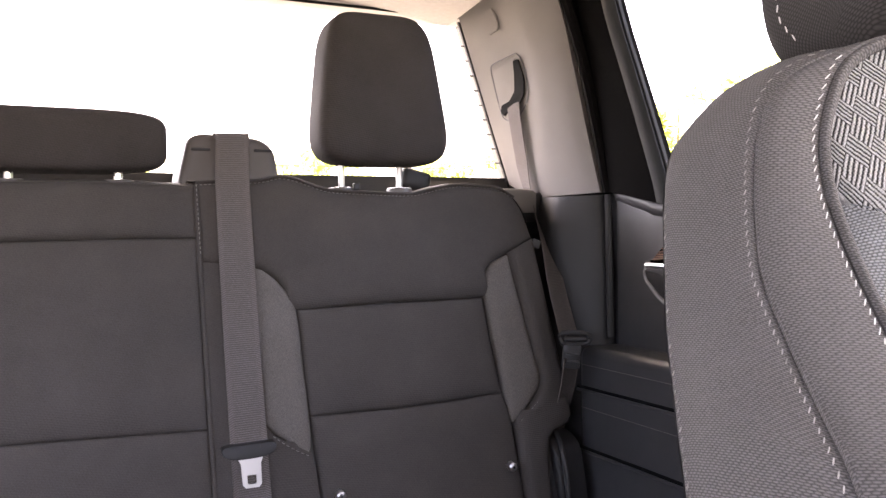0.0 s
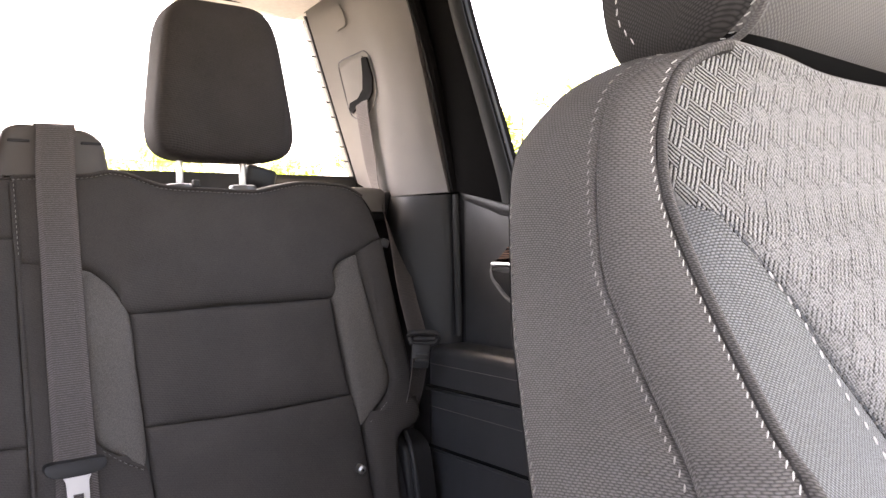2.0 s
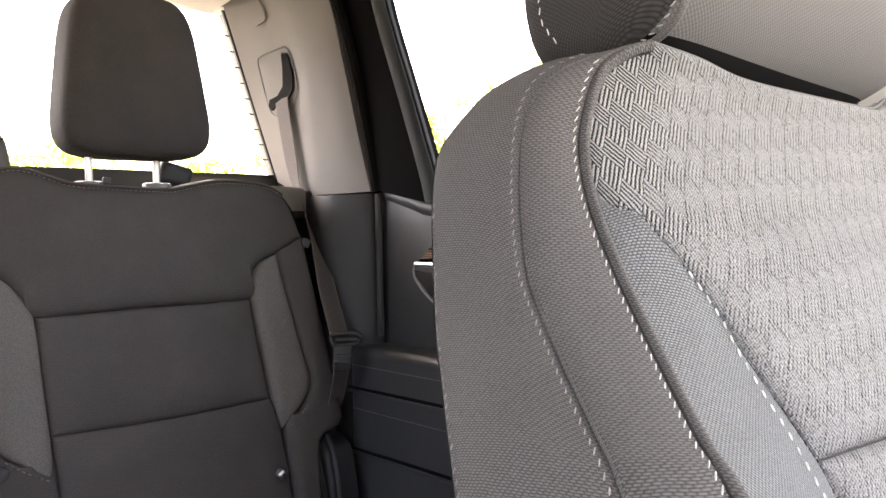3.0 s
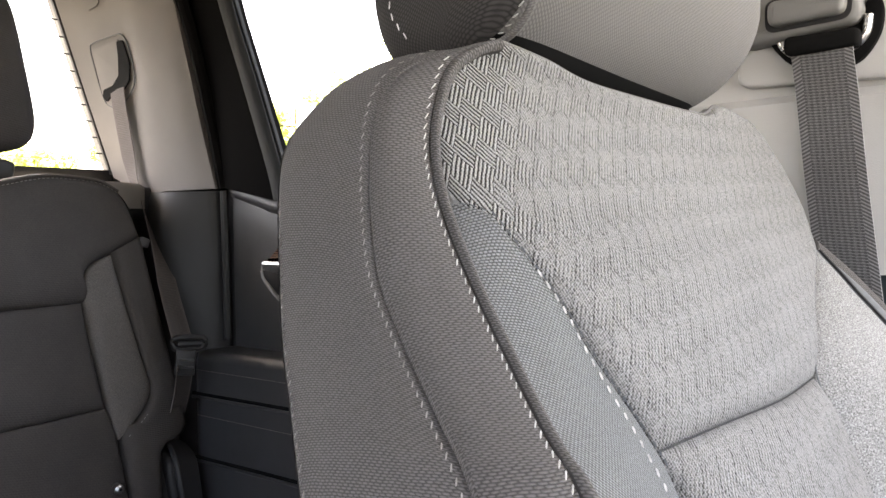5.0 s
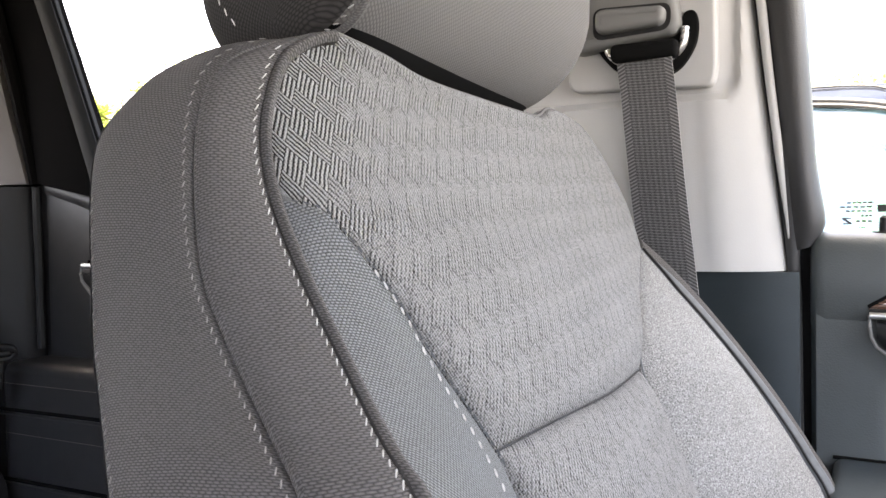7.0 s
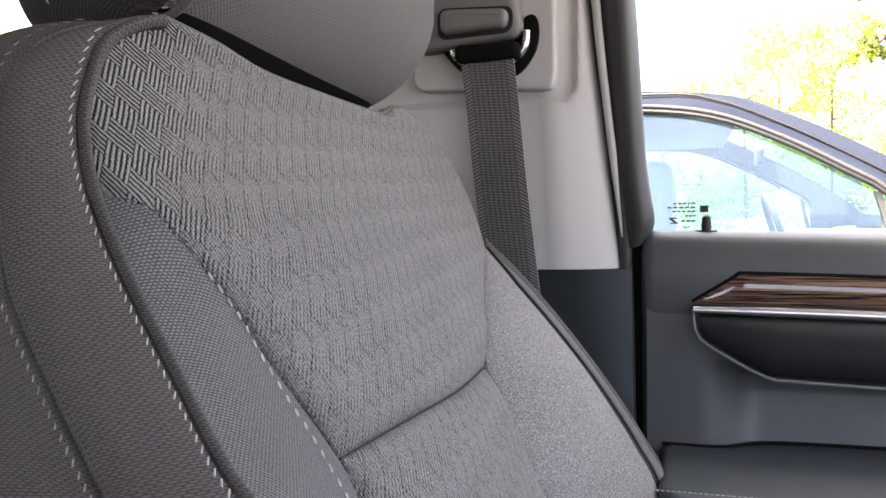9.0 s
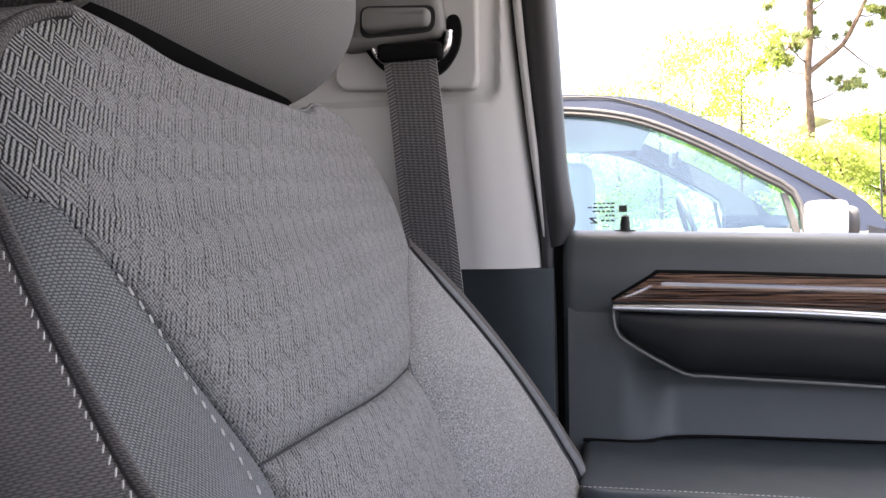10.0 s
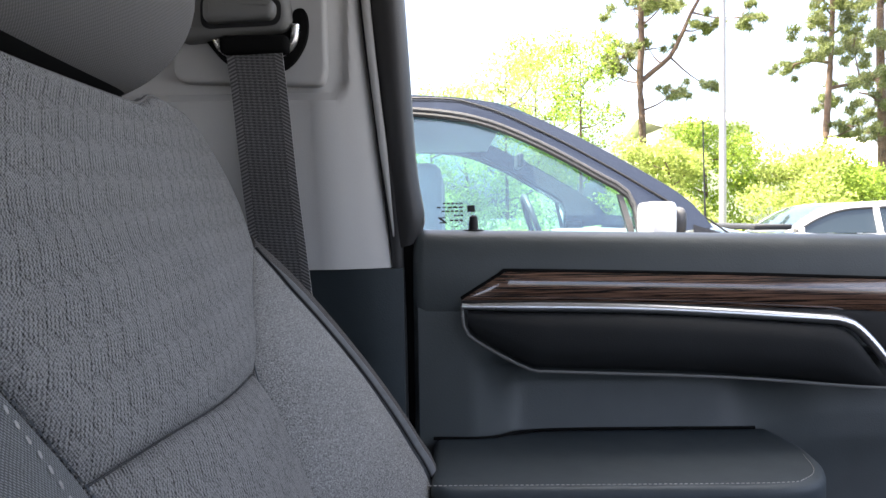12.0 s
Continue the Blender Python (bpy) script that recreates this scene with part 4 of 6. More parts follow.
# ---------------------------------------------------------------- driver's seat
_st = thing("front_seat", (0.44, 0.05, 0.65), "grey cloth driver's seat with basket-weave centre and white stitching", "car seat")
C0 = cr([(0.345, 0.272, 1.534), (0.322, 0.287, 1.534), (0.297, 0.305, 1.522), (0.280, 0.314, 1.504), (0.268, 0.316, 1.488), (0.257, 0.308, 1.464), (0.245, 0.294, 1.434), (0.228, 0.273, 1.409), (0.210, 0.248, 1.388), (0.191, 0.222, 1.370), (0.172, 0.194, 1.345), (0.152, 0.160, 1.29), (0.13, 0.11, 1.20), (0.12, 0.06, 1.10)], 90)
C1 = cr([(0.311, 0.238, 1.530), (0.292, 0.243, 1.524), (0.280, 0.250, 1.518), (0.271, 0.254, 1.509), (0.262, 0.253, 1.493), (0.254, 0.248, 1.473), (0.244, 0.238, 1.453), (0.233, 0.224, 1.431), (0.218, 0.197, 1.408), (0.200, 0.168, 1.391), (0.188, 0.151, 1.383), (0.168, 0.121, 1.356), (0.150, 0.086, 1.30), (0.135, 0.03, 1.20), (0.12, 0.0, 1.10)], 90)
C2 = cr([(0.313, 0.225, 1.531), (0.303, 0.229, 1.528), (0.291, 0.235, 1.519), (0.283, 0.236, 1.504), (0.276, 0.234, 1.488), (0.270, 0.228, 1.471), (0.262, 0.216, 1.453), (0.253, 0.198, 1.431), (0.236, 0.170, 1.407), (0.215, 0.143, 1.391), (0.202, 0.126, 1.383), (0.181, 0.098, 1.356), (0.164, 0.064, 1.30), (0.150, 0.010, 1.20), (0.14, -0.02, 1.10)], 90)


def cloth(P):
    """Lays the patterned cloth over the centre: its columns lean inboard towards the cushion, its rows run level."""
    x, y, z = P[..., 0], P[..., 1], P[..., 2]
    return np.stack([0.0144 * (69.46 * x - 81.15 * y - 21.13 * z + 30.07), 0.0165 * (66.09 * z - 20.17 * y - 3.66 * x - 96.27)], -1)


def laid(P):
    """Lays the cloth by its own lengths, across from one edge and down along the middle."""
    d = np.linalg.norm(np.diff(P, axis=1), axis=2)
    u = np.concatenate([np.zeros((len(P), 1)), np.cumsum(d, axis=1)], axis=1)
    e = np.linalg.norm(np.diff(P, axis=0), axis=2).mean(axis=1)
    v = np.concatenate([[0], np.cumsum(e)])
    return np.stack([u, np.repeat(v[:, None], P.shape[1], axis=1)], -1)


def where_z(curve, z):
    """The number of the point of a falling curve nearest to height z."""
    return int(np.argmin(np.abs(curve[:, 2] - z)))


def sewn(rows, far):
    """A line over a sheet's rows, far metres in from where each row begins."""
    out = []
    for row, f in zip(rows, np.broadcast_to(far, len(rows))):
        arc = np.r_[0, np.cumsum(np.linalg.norm(np.diff(row, axis=0), axis=1))]
        out.append([np.interp(f, arc, row[:, k]) for k in range(3)])
    return np.array(out)


part("side_panel", grid_mesh(loft2(C0, C1, 14, 90, 0.006, (-0.85, -0.35, 0.4), 3, 0.0010), 0.004, (-0.7, -0.7, 0), flat=laid), M_SIDE, _st, "dark woven side cloth")
part("side_panel", grid_mesh(loft2(C1, C2, 12, 90, 0.006, (-0.75, -0.6, 0.3), 3, 0.0005), 0.004, (-0.7, -0.7, 0), flat=laid), M_SIDE, _st)
# seam rolls: a narrow one between the side panels, a folded strip of the side cloth round the centre
part("seam_roll", tube(even(C1 + np.array((0.0012, -0.0010, 0.0004)), 160), 0.0014, 8), M_SIDE, _st)
_tan = np.gradient(C2, axis=0)
_tan /= np.linalg.norm(_tan, axis=1, keepdims=True)
_inw = np.cross(_tan, np.array(Vector((-0.35, -0.9, 0.3)).normalized()))
_inw *= np.sign(((np.array((0.45, 0.2, 1.42)) - C2) * _inw).sum(axis=1, keepdims=True))
C2S = C2 + _inw * np.interp(np.arange(90), (0, 25, 45, 90), (0.0042, 0.0046, 0.0072, 0.0085))[:, None]
part("seam_roll", grid_mesh(loft2(C2 + np.array((-0.0010, -0.0008, 0.0010)), C2S + np.array((-0.0004, -0.0010, 0.0004)), 12, 90, 0.0034, (-0.45, -0.85, 0.35), 2.2, 0.0006), 0.004, (-0.4, -0.9, 0.2), flat=laid), M_SIDE, _st, "folded strip of side cloth round the centre")
part("stitching", stitches(even(C2 + np.array((-0.0050, -0.0012, 0.0012)), 300)[14:], 0.0047, 0.0031, 0.00027, (-0.75, -0.6, 0.2), 0.38, 0.0008), M_THREAD, _st, "white seam stitching")
part("stitching", stitches(even(C1 + np.array((-0.0030, 0.0014, 0.0016)), 300)[10:], 0.0050, 0.0027, 0.00026, (-0.8, -0.5, 0.3), 0.4, 0.0009), M_THREAD_D, _st, "grey seam stitching")
_sg = loft2(C0, C1, 14, 90, 0.006, (-0.85, -0.35, 0.4), 3, 0.0010)
part("stitching", stitches(even(sewn(_sg[20:], 0.0062), 300), 0.0052, 0.0030, 0.00032, (-0.75, -0.5, 0.4), 0.35, 0.0010), M_THREAD_D, _st)
# seam between the centre and the bolsters
C3 = cr([(0.2655, 0.2205, 1.4605), (0.2725, 0.203, 1.4560), (0.276, 0.197, 1.4480), (0.281, 0.190, 1.437), (0.289, 0.182, 1.4215), (0.297, 0.172, 1.400), (0.317, 0.156, 1.362), (0.320, 0.149, 1.346), (0.325, 0.09, 1.22), (0.325, 0.045, 1.10)], 60)
C4 = cr([(0.661, 0.183, 1.426), (0.607, 0.172, 1.399), (0.566, 0.161, 1.376), (0.541, 0.154, 1.356), (0.534, 0.138, 1.320), (0.530, 0.123, 1.285), (0.528, 0.09, 1.20), (0.528, 0.045, 1.10)], 60)
C5 = cr([(0.669, 0.184, 1.429), (0.670, 0.153, 1.399), (0.664, 0.118, 1.360), (0.668, 0.085, 1.315), (0.668, 0.0595, 1.2755), (0.664, 0.041, 1.239), (0.655, 0.00, 1.10)], 60)
_i2 = where_z(C2, 1.461)
part("bolster", grid_mesh(loft2(C2[_i2:], C3, 18, 60, 0.0022, (-0.35, -0.9, 0.3), 2, 0.0014), 0.004, (0, -1, 0), flat=laid), M_BOLSTER, _st, "grey ribbed cloth side bolster")
_dir = C4 - C5
_len = np.linalg.norm(_dir, axis=1, keepdims=True)
C5I = C5 + _dir / np.maximum(_len, 1e-6) * np.minimum(0.013, 0.22 * _len)
part("bolster", grid_mesh(loft2(C4, C5I, 18, 60, 0.013, (-0.3, -0.9, 0.3), 2.5, 0.003), 0.004, (0, -1, 0), flat=laid), M_HEATHER, _st, "light flecked heather bolster")
_bg = np.array(loft2(C2[_i2:], C3, 18, 60, 0.0022, (-0.35, -0.9, 0.3), 2, 0.0014))
# a thread line that leaves the seam on its way down
_run = sewn(_bg[7:40, ::-1], np.interp(range(33), (0, 3, 6, 9, 12, 15, 33), (0.002, 0.004, 0.0105, 0.020, 0.033, 0.036, 0.036)))
part("stitching", stitches(even(_run, 200), 0.0054, 0.0032, 0.00044, (0.15, -0.90, 0.40), 0.40, 0.0009), M_THREAD, _st)
part("stitching", stitches(even(C3 + np.array((0.0002, 0.0002, 0.0006)), 200)[4:70], 0.0042, 0.0030, 0.0004, (-0.2, -0.95, 0.3), 0.1), M_PIPE, _st, "dark tacked seam")
# centre: upper and lower panel, cut from one cloth laid straight across the seat
_top = cr([(0.313, 0.225, 1.531), (0.356, 0.227, 1.529), (0.393, 0.225, 1.523), (0.457, 0.223, 1.521), (0.532, 0.223, 1.521), (0.556, 0.225, 1.524), (0.578, 0.227, 1.531), (0.612, 0.227, 1.530), (0.640, 0.225, 1.526)], 60)
_im = where_z(C3, 1.362)
_left = cr([(0.313, 0.225, 1.531), (0.303, 0.229, 1.528), (0.291, 0.235, 1.519), (0.283, 0.235, 1.504), (0.276, 0.229, 1.488), (0.2705, 0.223, 1.472), (0.2690, 0.212, 1.4605), (0.2745, 0.199, 1.4490), (0.283, 0.189, 1.434), (0.290, 0.181, 1.420), (0.298, 0.172, 1.400), tuple(C3[_im])], 60)
_jm = where_z(C4, 1.356)
_right = np.vstack([cr([(0.640, 0.225, 1.526), (0.658, 0.222, 1.516), (0.673, 0.211, 1.492), (0.674, 0.196, 1.46), (0.667, 0.185, 1.430)], 24), C4[:_jm + 1]])
_bot = cr([tuple(C3[_im]), (0.38, 0.151, 1.3605), (0.46, 0.149, 1.3575), tuple(C4[_jm])], 40)
_P = coons(_top, _bot, _left, _right, 64, 64, 0.007, (0, -1, 0.35), 16, 0.0022, 0.0010)
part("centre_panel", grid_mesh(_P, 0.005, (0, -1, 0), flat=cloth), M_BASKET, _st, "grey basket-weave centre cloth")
_low = cr([tuple(C3[-1]), (0.42, 0.03, 1.10), tuple(C4[-1])], 20)
_P = coons(_bot + np.array((0, 0, -0.0006)), _low, C3[_im:], C4[_jm:], 40, 30, 0.009, (0, -1, 0.35), 16, 0.0022, 0.0010)
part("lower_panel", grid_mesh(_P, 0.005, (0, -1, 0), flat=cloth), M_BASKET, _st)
part("seam", tube(_bot + np.array((0, 0.0008, -0.0002)), 0.00045, 8), M_BLACK, _st, "dark sewn seam")
part("seam_roll", tube(_top + np.array((0, 0.0006, 0.0004)), 0.0012, 10), M_HEAD, _st, "thin rolled edge along the top")
# outboard edge: piping and side wall
part("edge_strip", grid_mesh(loft2(C5I + np.array((0.0, -0.0010, 0.0)), C5, 6, 60, 0.003, (-0.3, -0.9, 0.3)), 0.003, (0, -1, 0)), M_PIPE, _st, "blue-grey vinyl edge strip")
part("piping", tube(even(C5I + np.array((0.0, -0.0020, 0.0005)), 80), 0.0010, 8), M_BLACK, _st, "black piping")
part("seam", tube(even(C4[6:] + np.array((0.0, -0.0012, 0.0004)), 90), 0.0006, 6), M_PIPE, _st, "dark sewn seam")
_so = C5 + np.array((0.014, 0.009, 0.010))
part("side_panel", grid_mesh(loft2(C5 + np.array((0.002, 0, 0)), _so, 6, 60, 0.003, (0.5, -0.8, 0.3)), 0.004, (0, -1, 0)), M_SIDE, _st)
_ro = even(np.vstack([_right[:24], _so[2:]]), 80)
_bo = _ro + np.array((0.0, 0.095, 0.0))
part("side_panel", grid_mesh(loft2(_ro, _bo, 10, 80, 0.008, (1, 0, 0.2)), 0.0), M_SIDE, _st)
# top roll and back shell
_tb = even(np.vstack([C0[0], [(0.40, 0.300, 1.515), (0.52, 0.305, 1.513), (0.62, 0.31, 1.520)], _bo[0]]), 60)
part("top_roll", grid_mesh(loft2(_tb, _top, 10, 60, -0.001, (0, 0, 1)), 0.0), M_SIDE, _st)
part("top_roll", grid_mesh(loft2(C0[:12], np.array([_top[0]] * 12) + np.linspace(0, 1, 12)[:, None] * 1e-4, 8, 12, 0.001, (0, 0, 1)), 0.0), M_SIDE, _st)
part("back_shell", grid_mesh(loft2(even(C0[8:], 60), even(_bo, 60), 16, 60, 0.03, (0, 1, 0)), 0.0), M_DARK, _st, "dark plastic seat back shell")
part("cushion", rbox((0.43, -0.16, 0.98), (0.50, 0.52, 0.18), 0.06, 5), M_SIDE, _st, "grey cloth seat cushion")
part("base", rbox((0.43, -0.10, 0.77), (0.42, 0.46, 0.26), 0.02), M_DARK, _st)

# headrest: side cheek, crowned face, underside
_face = pillow((0.447, 0.252, 1.624), (0.149, 0.058, 0.106), 6.0, 128, 72, -0.006)
for _v in _face.verts:
    # the lower outboard corner is cut rounder, and the face rolls in towards its lower edge
    _t = min(1.0, max(0.0, (1.615 - _v.co.z) / 0.09))
    _v.co.x -= 0.016 * _t ** 2 * max(0.0, (_v.co.x - 0.50) / 0.096)
    if _v.co.y < 0.252:
        _v.co.y += min(0.252 - _v.co.y, 0.043 * max(0.0, (1.600 - _v.co.z) / 0.080) ** 2.2)


def cut_at(bm, co, no, keep_upper):
    bmesh.ops.bisect_plane(bm, geom=bm.verts[:] + bm.edges[:] + bm.faces[:], plane_co=co, plane_no=no, clear_inner=keep_upper, clear_outer=not keep_upper)
    return bm


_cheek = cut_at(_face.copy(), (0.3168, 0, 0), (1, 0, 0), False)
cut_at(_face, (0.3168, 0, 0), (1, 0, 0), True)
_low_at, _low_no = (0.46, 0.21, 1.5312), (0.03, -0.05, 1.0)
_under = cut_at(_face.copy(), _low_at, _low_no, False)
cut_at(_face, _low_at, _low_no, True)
_hr = part("headrest", _face, M_HEAD, _st, "rounded grey cloth headrest")
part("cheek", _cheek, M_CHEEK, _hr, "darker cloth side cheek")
# underside in near black: its shade is put into the colour
part("underside", _under, M_SLOT, _hr, "underside blackened for the shade there")
_sm = cr([(0.3195, 0.203, 1.700), (0.3165, 0.203, 1.620), (0.3155, 0.204, 1.575), (0.3155, 0.208, 1.548), (0.319, 0.222, 1.535), (0.326, 0.25, 1.530)], 50)
part("stitching", stitches(even(_sm + np.array((-0.006, 0.001, 0.0)), 60), 0.0054, 0.0034, 0.00036, (-0.8, -0.5, 0), 0.35), M_THREAD, _hr, "white seam stitching")
part("seam_roll", tube(_sm, 0.0018, 8), M_HEAD, _hr)
part("stitching", stitches(even(cr([(0.2975, 0.276, 1.70), (0.2975, 0.276, 1.62), (0.2978, 0.2745, 1.556), (0.2985, 0.272, 1.546), (0.2995, 0.2685, 1.5395), (0.3010, 0.263, 1.534)], 60), 80), 0.0054, 0.0033, 0.00034, (-1, 0, 0), 0.35, 0.0012), M_THREAD, _hr, "white seam stitching")

# black block added so the gap under the headrest reads as shade
part("shade_block", rbox((0.474, 0.278, 1.521), (0.225, 0.066, 0.036), 0.012, 3), M_SLOT, _hr, "added black block for shade under the headrest")
part("post", tube([(0.40, 0.255, 1.45), (0.40, 0.255, 1.56)], 0.006, 12), M_STEEL, _hr)
part("post", tube([(0.49, 0.255, 1.45), (0.49, 0.255, 1.56)], 0.006, 12), M_STEEL, _hr)

# ---------------------------------------------------------------- driver's belt
_fb = thing("seat_belt", (0.72, 0.19, 1.35), "dark woven driver's belt hanging from a grey height adjuster", "seat belt")
_path = cr([(0.7105, 0.191, 1.594), (0.7105, 0.190, 1.580), (0.712, 0.187, 1.55), (0.7135, 0.181, 1.48), (0.713, 0.171, 1.39), (0.712, 0.162, 1.30), (0.712, 0.15, 1.15)], 40)
part("webbing", ribbon([tuple(p) for p in _path], (0.12, 1, 0.06), 0.0475), M_BELT, _fb, "dark grey woven webbing")
part("opening", slab(soft([(0.232, 1.603), (0.225, 1.588), (0.212, 1.577), (0.190, 1.570), (0.166, 1.575), (0.152, 1.592), (0.148, 1.610), (0.151, 1.623), (0.160, 1.622), (0.166, 1.606), (0.200, 1.602)], 66), in_x, 0.742, 0.7212, 0.002), M_SLOT, _fb, "black belt opening")
_rg = cr([(0.719, 0.224, 1.606), (0.719, 0.2215, 1.595), (0.719, 0.212, 1.587), (0.719, 0.19, 1.584), (0.719, 0.170, 1.587), (0.719, 0.160, 1.596), (0.719, 0.1575, 1.610)], 40)
part("belt_ring", tube(_rg, 0.0034, 10), M_STEEL, _fb, "polished steel belt ring")
part("ring_bar", rbox((0.7125, 0.190, 1.5920), (0.017, 0.056, 0.015), 0.006, 4), M_SLOT, _fb, "black plastic ring sleeve")
_ad = part("adjuster", slab(rounded([(0.256, 1.5955), (0.166, 1.6035), (0.160, 1.612), (0.1635, 1.632), (0.1635, 1.71), (0.256, 1.71)], 0.012, 6), in_x, 0.730, 0.708, 0.009, 5), M_GREY_D, _fb, "grey adjuster cover")
part("button", slab(rounded([(0.2285, 1.6080), (0.1715, 1.6105), (0.1700, 1.6255), (0.2285, 1.6290)], 0.008, 6), in_x, 0.712, 0.6965, 0.006, 5), M_GREY_D, _ad, "raised grey push button")
part("button_gap", slab(rounded([(0.2325, 1.6045), (0.1680, 1.6070), (0.1665, 1.6290), (0.2325, 1.6320)], 0.009, 6), in_x, 0.7085, 0.7074), M_BLACK, _ad)
part("slide_plate", slab(rounded([(0.262, 1.566), (0.1375, 1.561), (0.1345, 1.575), (0.137, 1.80), (0.262, 1.80)], 0.012, 6), in_x, 0.744, 0.7270, 0.0040, 5), M_GREY, _fb, "grey sliding cover plate")


# ---------------------------------------------------------------- rear bench
REC = 0.30


def bench(x, z, d=0.0):
    """A place on the reclined front of the rear bench, d in front of it."""
    return (x, 1.1105 + REC * (z - 1.45) - d, z)


def bpath(pts, n, d=0.0):
    return cr([bench(a, b, d) for a, b in pts], n)


BO = (0, -1, 0.3)
_rs = thing("rear_bench", (0.41, 1.05, 0.65), "dark grey cloth outer rear seat back with heather inserts", "car seat")
_r_top = bpath([(0.149, 1.531), (0.190, 1.533), (0.235, 1.535), (0.262, 1.541), (0.285, 1.538), (0.310, 1.529), (0.335, 1.522), (0.39, 1.519), (0.455, 1.517), (0.480, 1.520), (0.510, 1.527), (0.545, 1.532), (0.590, 1.530), (0.618, 1.525), (0.640, 1.512)], 70)
_r_out = bpath([(0.640, 1.512), (0.652, 1.490), (0.662, 1.448)], 14)
_seam_up = bpath([(0.149, 1.425), (0.200, 1.418), (0.230, 1.410), (0.252, 1.392), (0.262, 1.372), (0.272, 1.357), (0.40, 1.360), (0.559, 1.360), (0.562, 1.378), (0.571, 1.400), (0.585, 1.413), (0.610, 1.423), (0.635, 1.435), (0.662, 1.448)], 70)
part("upper_panel", grid_mesh(coons(_r_top, _seam_up, bpath([(0.149, 1.531), (0.149, 1.425)], 14), _r_out, 70, 24, 0.009, BO, 6), 0.01, BO), M_REAR, _rs)
_ml, _mr = bpath([(0.273, 1.356), (0.274, 1.29), (0.277, 1.217)], 16), bpath([(0.559, 1.359), (0.560, 1.29), (0.566, 1.220)], 16)
_mb = bpath([(0.277, 1.217), (0.42, 1.215), (0.566, 1.220)], 30)
part("middle_panel", grid_mesh(coons(bpath([(0.273, 1.356), (0.42, 1.357), (0.559, 1.359)], 30), _mb, _ml, _mr, 30, 16, 0.007, BO, 6), 0.01, BO), M_REAR, _rs)
part("lower_panel", grid_mesh(coons(_mb, bpath([(0.29, 0.95), (0.575, 0.95)], 30), bpath([(0.277, 1.217), (0.281, 1.14), (0.29, 0.95)], 20), bpath([(0.566, 1.220), (0.575, 1.175), (0.578, 0.95)], 20), 30, 20, 0.007, BO, 6), 0.01, BO), M_REAR, _rs)
_il = bpath([(0.204, 1.417), (0.206, 1.32), (0.212, 1.22), (0.245, 1.188)], 24)
_ir = bpath([(0.232, 1.409), (0.253, 1.391), (0.271, 1.357), (0.274, 1.28), (0.276, 1.20), (0.272, 1.172)], 24)
part("insert", grid_mesh(loft2(_il, _ir, 10, 24, 0.006, BO, 4, 0.005), 0.008, BO), M_HEATHER_R, _rs, "flecked grey heather insert")
_jl = bpath([(0.609, 1.421), (0.584, 1.412), (0.569, 1.396), (0.562, 1.36), (0.567, 1.27), (0.571, 1.20), (0.575, 1.178)], 28)
_jr = bpath([(0.612, 1.421), (0.620, 1.36), (0.630, 1.28), (0.636, 1.235), (0.620, 1.21), (0.595, 1.19), (0.577, 1.178)], 28)
part("insert", grid_mesh(loft2(_jl, _jr, 10, 28, 0.006, BO, 4, 0.005), 0.008, BO), M_HEATHER_R, _rs)
_ol = bpath([(0.611, 1.424), (0.618, 1.36), (0.628, 1.28), (0.634, 1.235), (0.619, 1.209), (0.597, 1.188), (0.580, 1.175), (0.580, 0.95)], 40)
_oo = bpath([(0.662, 1.447), (0.667, 1.36), (0.672, 1.28), (0.676, 1.21), (0.679, 1.180), (0.667, 1.166), (0.640, 1.158), (0.630, 1.14), (0.622, 1.08), (0.622, 0.95)], 40)
part("outer_bolster", grid_mesh(loft2(_ol, _oo, 10, 40, 0.012, BO, 4, 0.004), 0.008, BO), M_REAR, _rs)
_edge_l = bpath([(0.150, 1.424), (0.150, 1.30), (0.150, 1.15), (0.150, 0.95)], 24)
part("inner_panel", grid_mesh(loft2(_edge_l, bpath([(0.203, 1.416), (0.205, 1.32), (0.211, 1.22), (0.245, 1.187), (0.274, 1.170), (0.287, 0.95)], 24), 10, 24, 0.006, BO), 0.008, BO), M_REAR, _rs)
_side = np.vstack([_r_top[-6:], _r_out[1:], _oo[1:]])
_shift = np.array((0.012, 0.10, -0.01))
part("side_wrap", grid_mesh(loft2(_side, _side + _shift, 10, len(_side), 0.01, (1, 0, 0.3)), 0.0), M_REAR, _rs)
part("top_roll", grid_mesh(loft2(_r_top, _r_top + np.array((0, 0.085, -0.004)), 8, 70, 0.006, (0, 0, 1)), 0.004, (0, 0, 1)), M_REAR, _rs)
part("back_board", slab([(0.15, 0.9), (0.64, 0.9), (0.64, 1.50), (0.15, 1.50)], lambda a, b, d: bench(a, b, d), -0.09, -0.012, 0.004), M_DARK, _rs)
part("seam_roll", tube(_r_top + np.array((0, -0.001, 0.001)), 0.0022, 8), M_REAR, _rs)
part("stitching", stitches(_r_top + np.array((0, -0.004, -0.003)), 0.006, 0.004, 0.00045, BO, 0), M_THREAD_D, _rs)
part("stitching", stitches(_jr + np.array((0.006, -0.007, 0)), 0.006, 0.004, 0.00045, BO, 0), M_THREAD_D, _rs)
part("stitching", stitches(bpath([(0.225, 1.198), (0.245, 1.183), (0.272, 1.168)], 20, 0.007), 0.006, 0.004, 0.0005, BO, 0), M_THREAD_D, _rs)
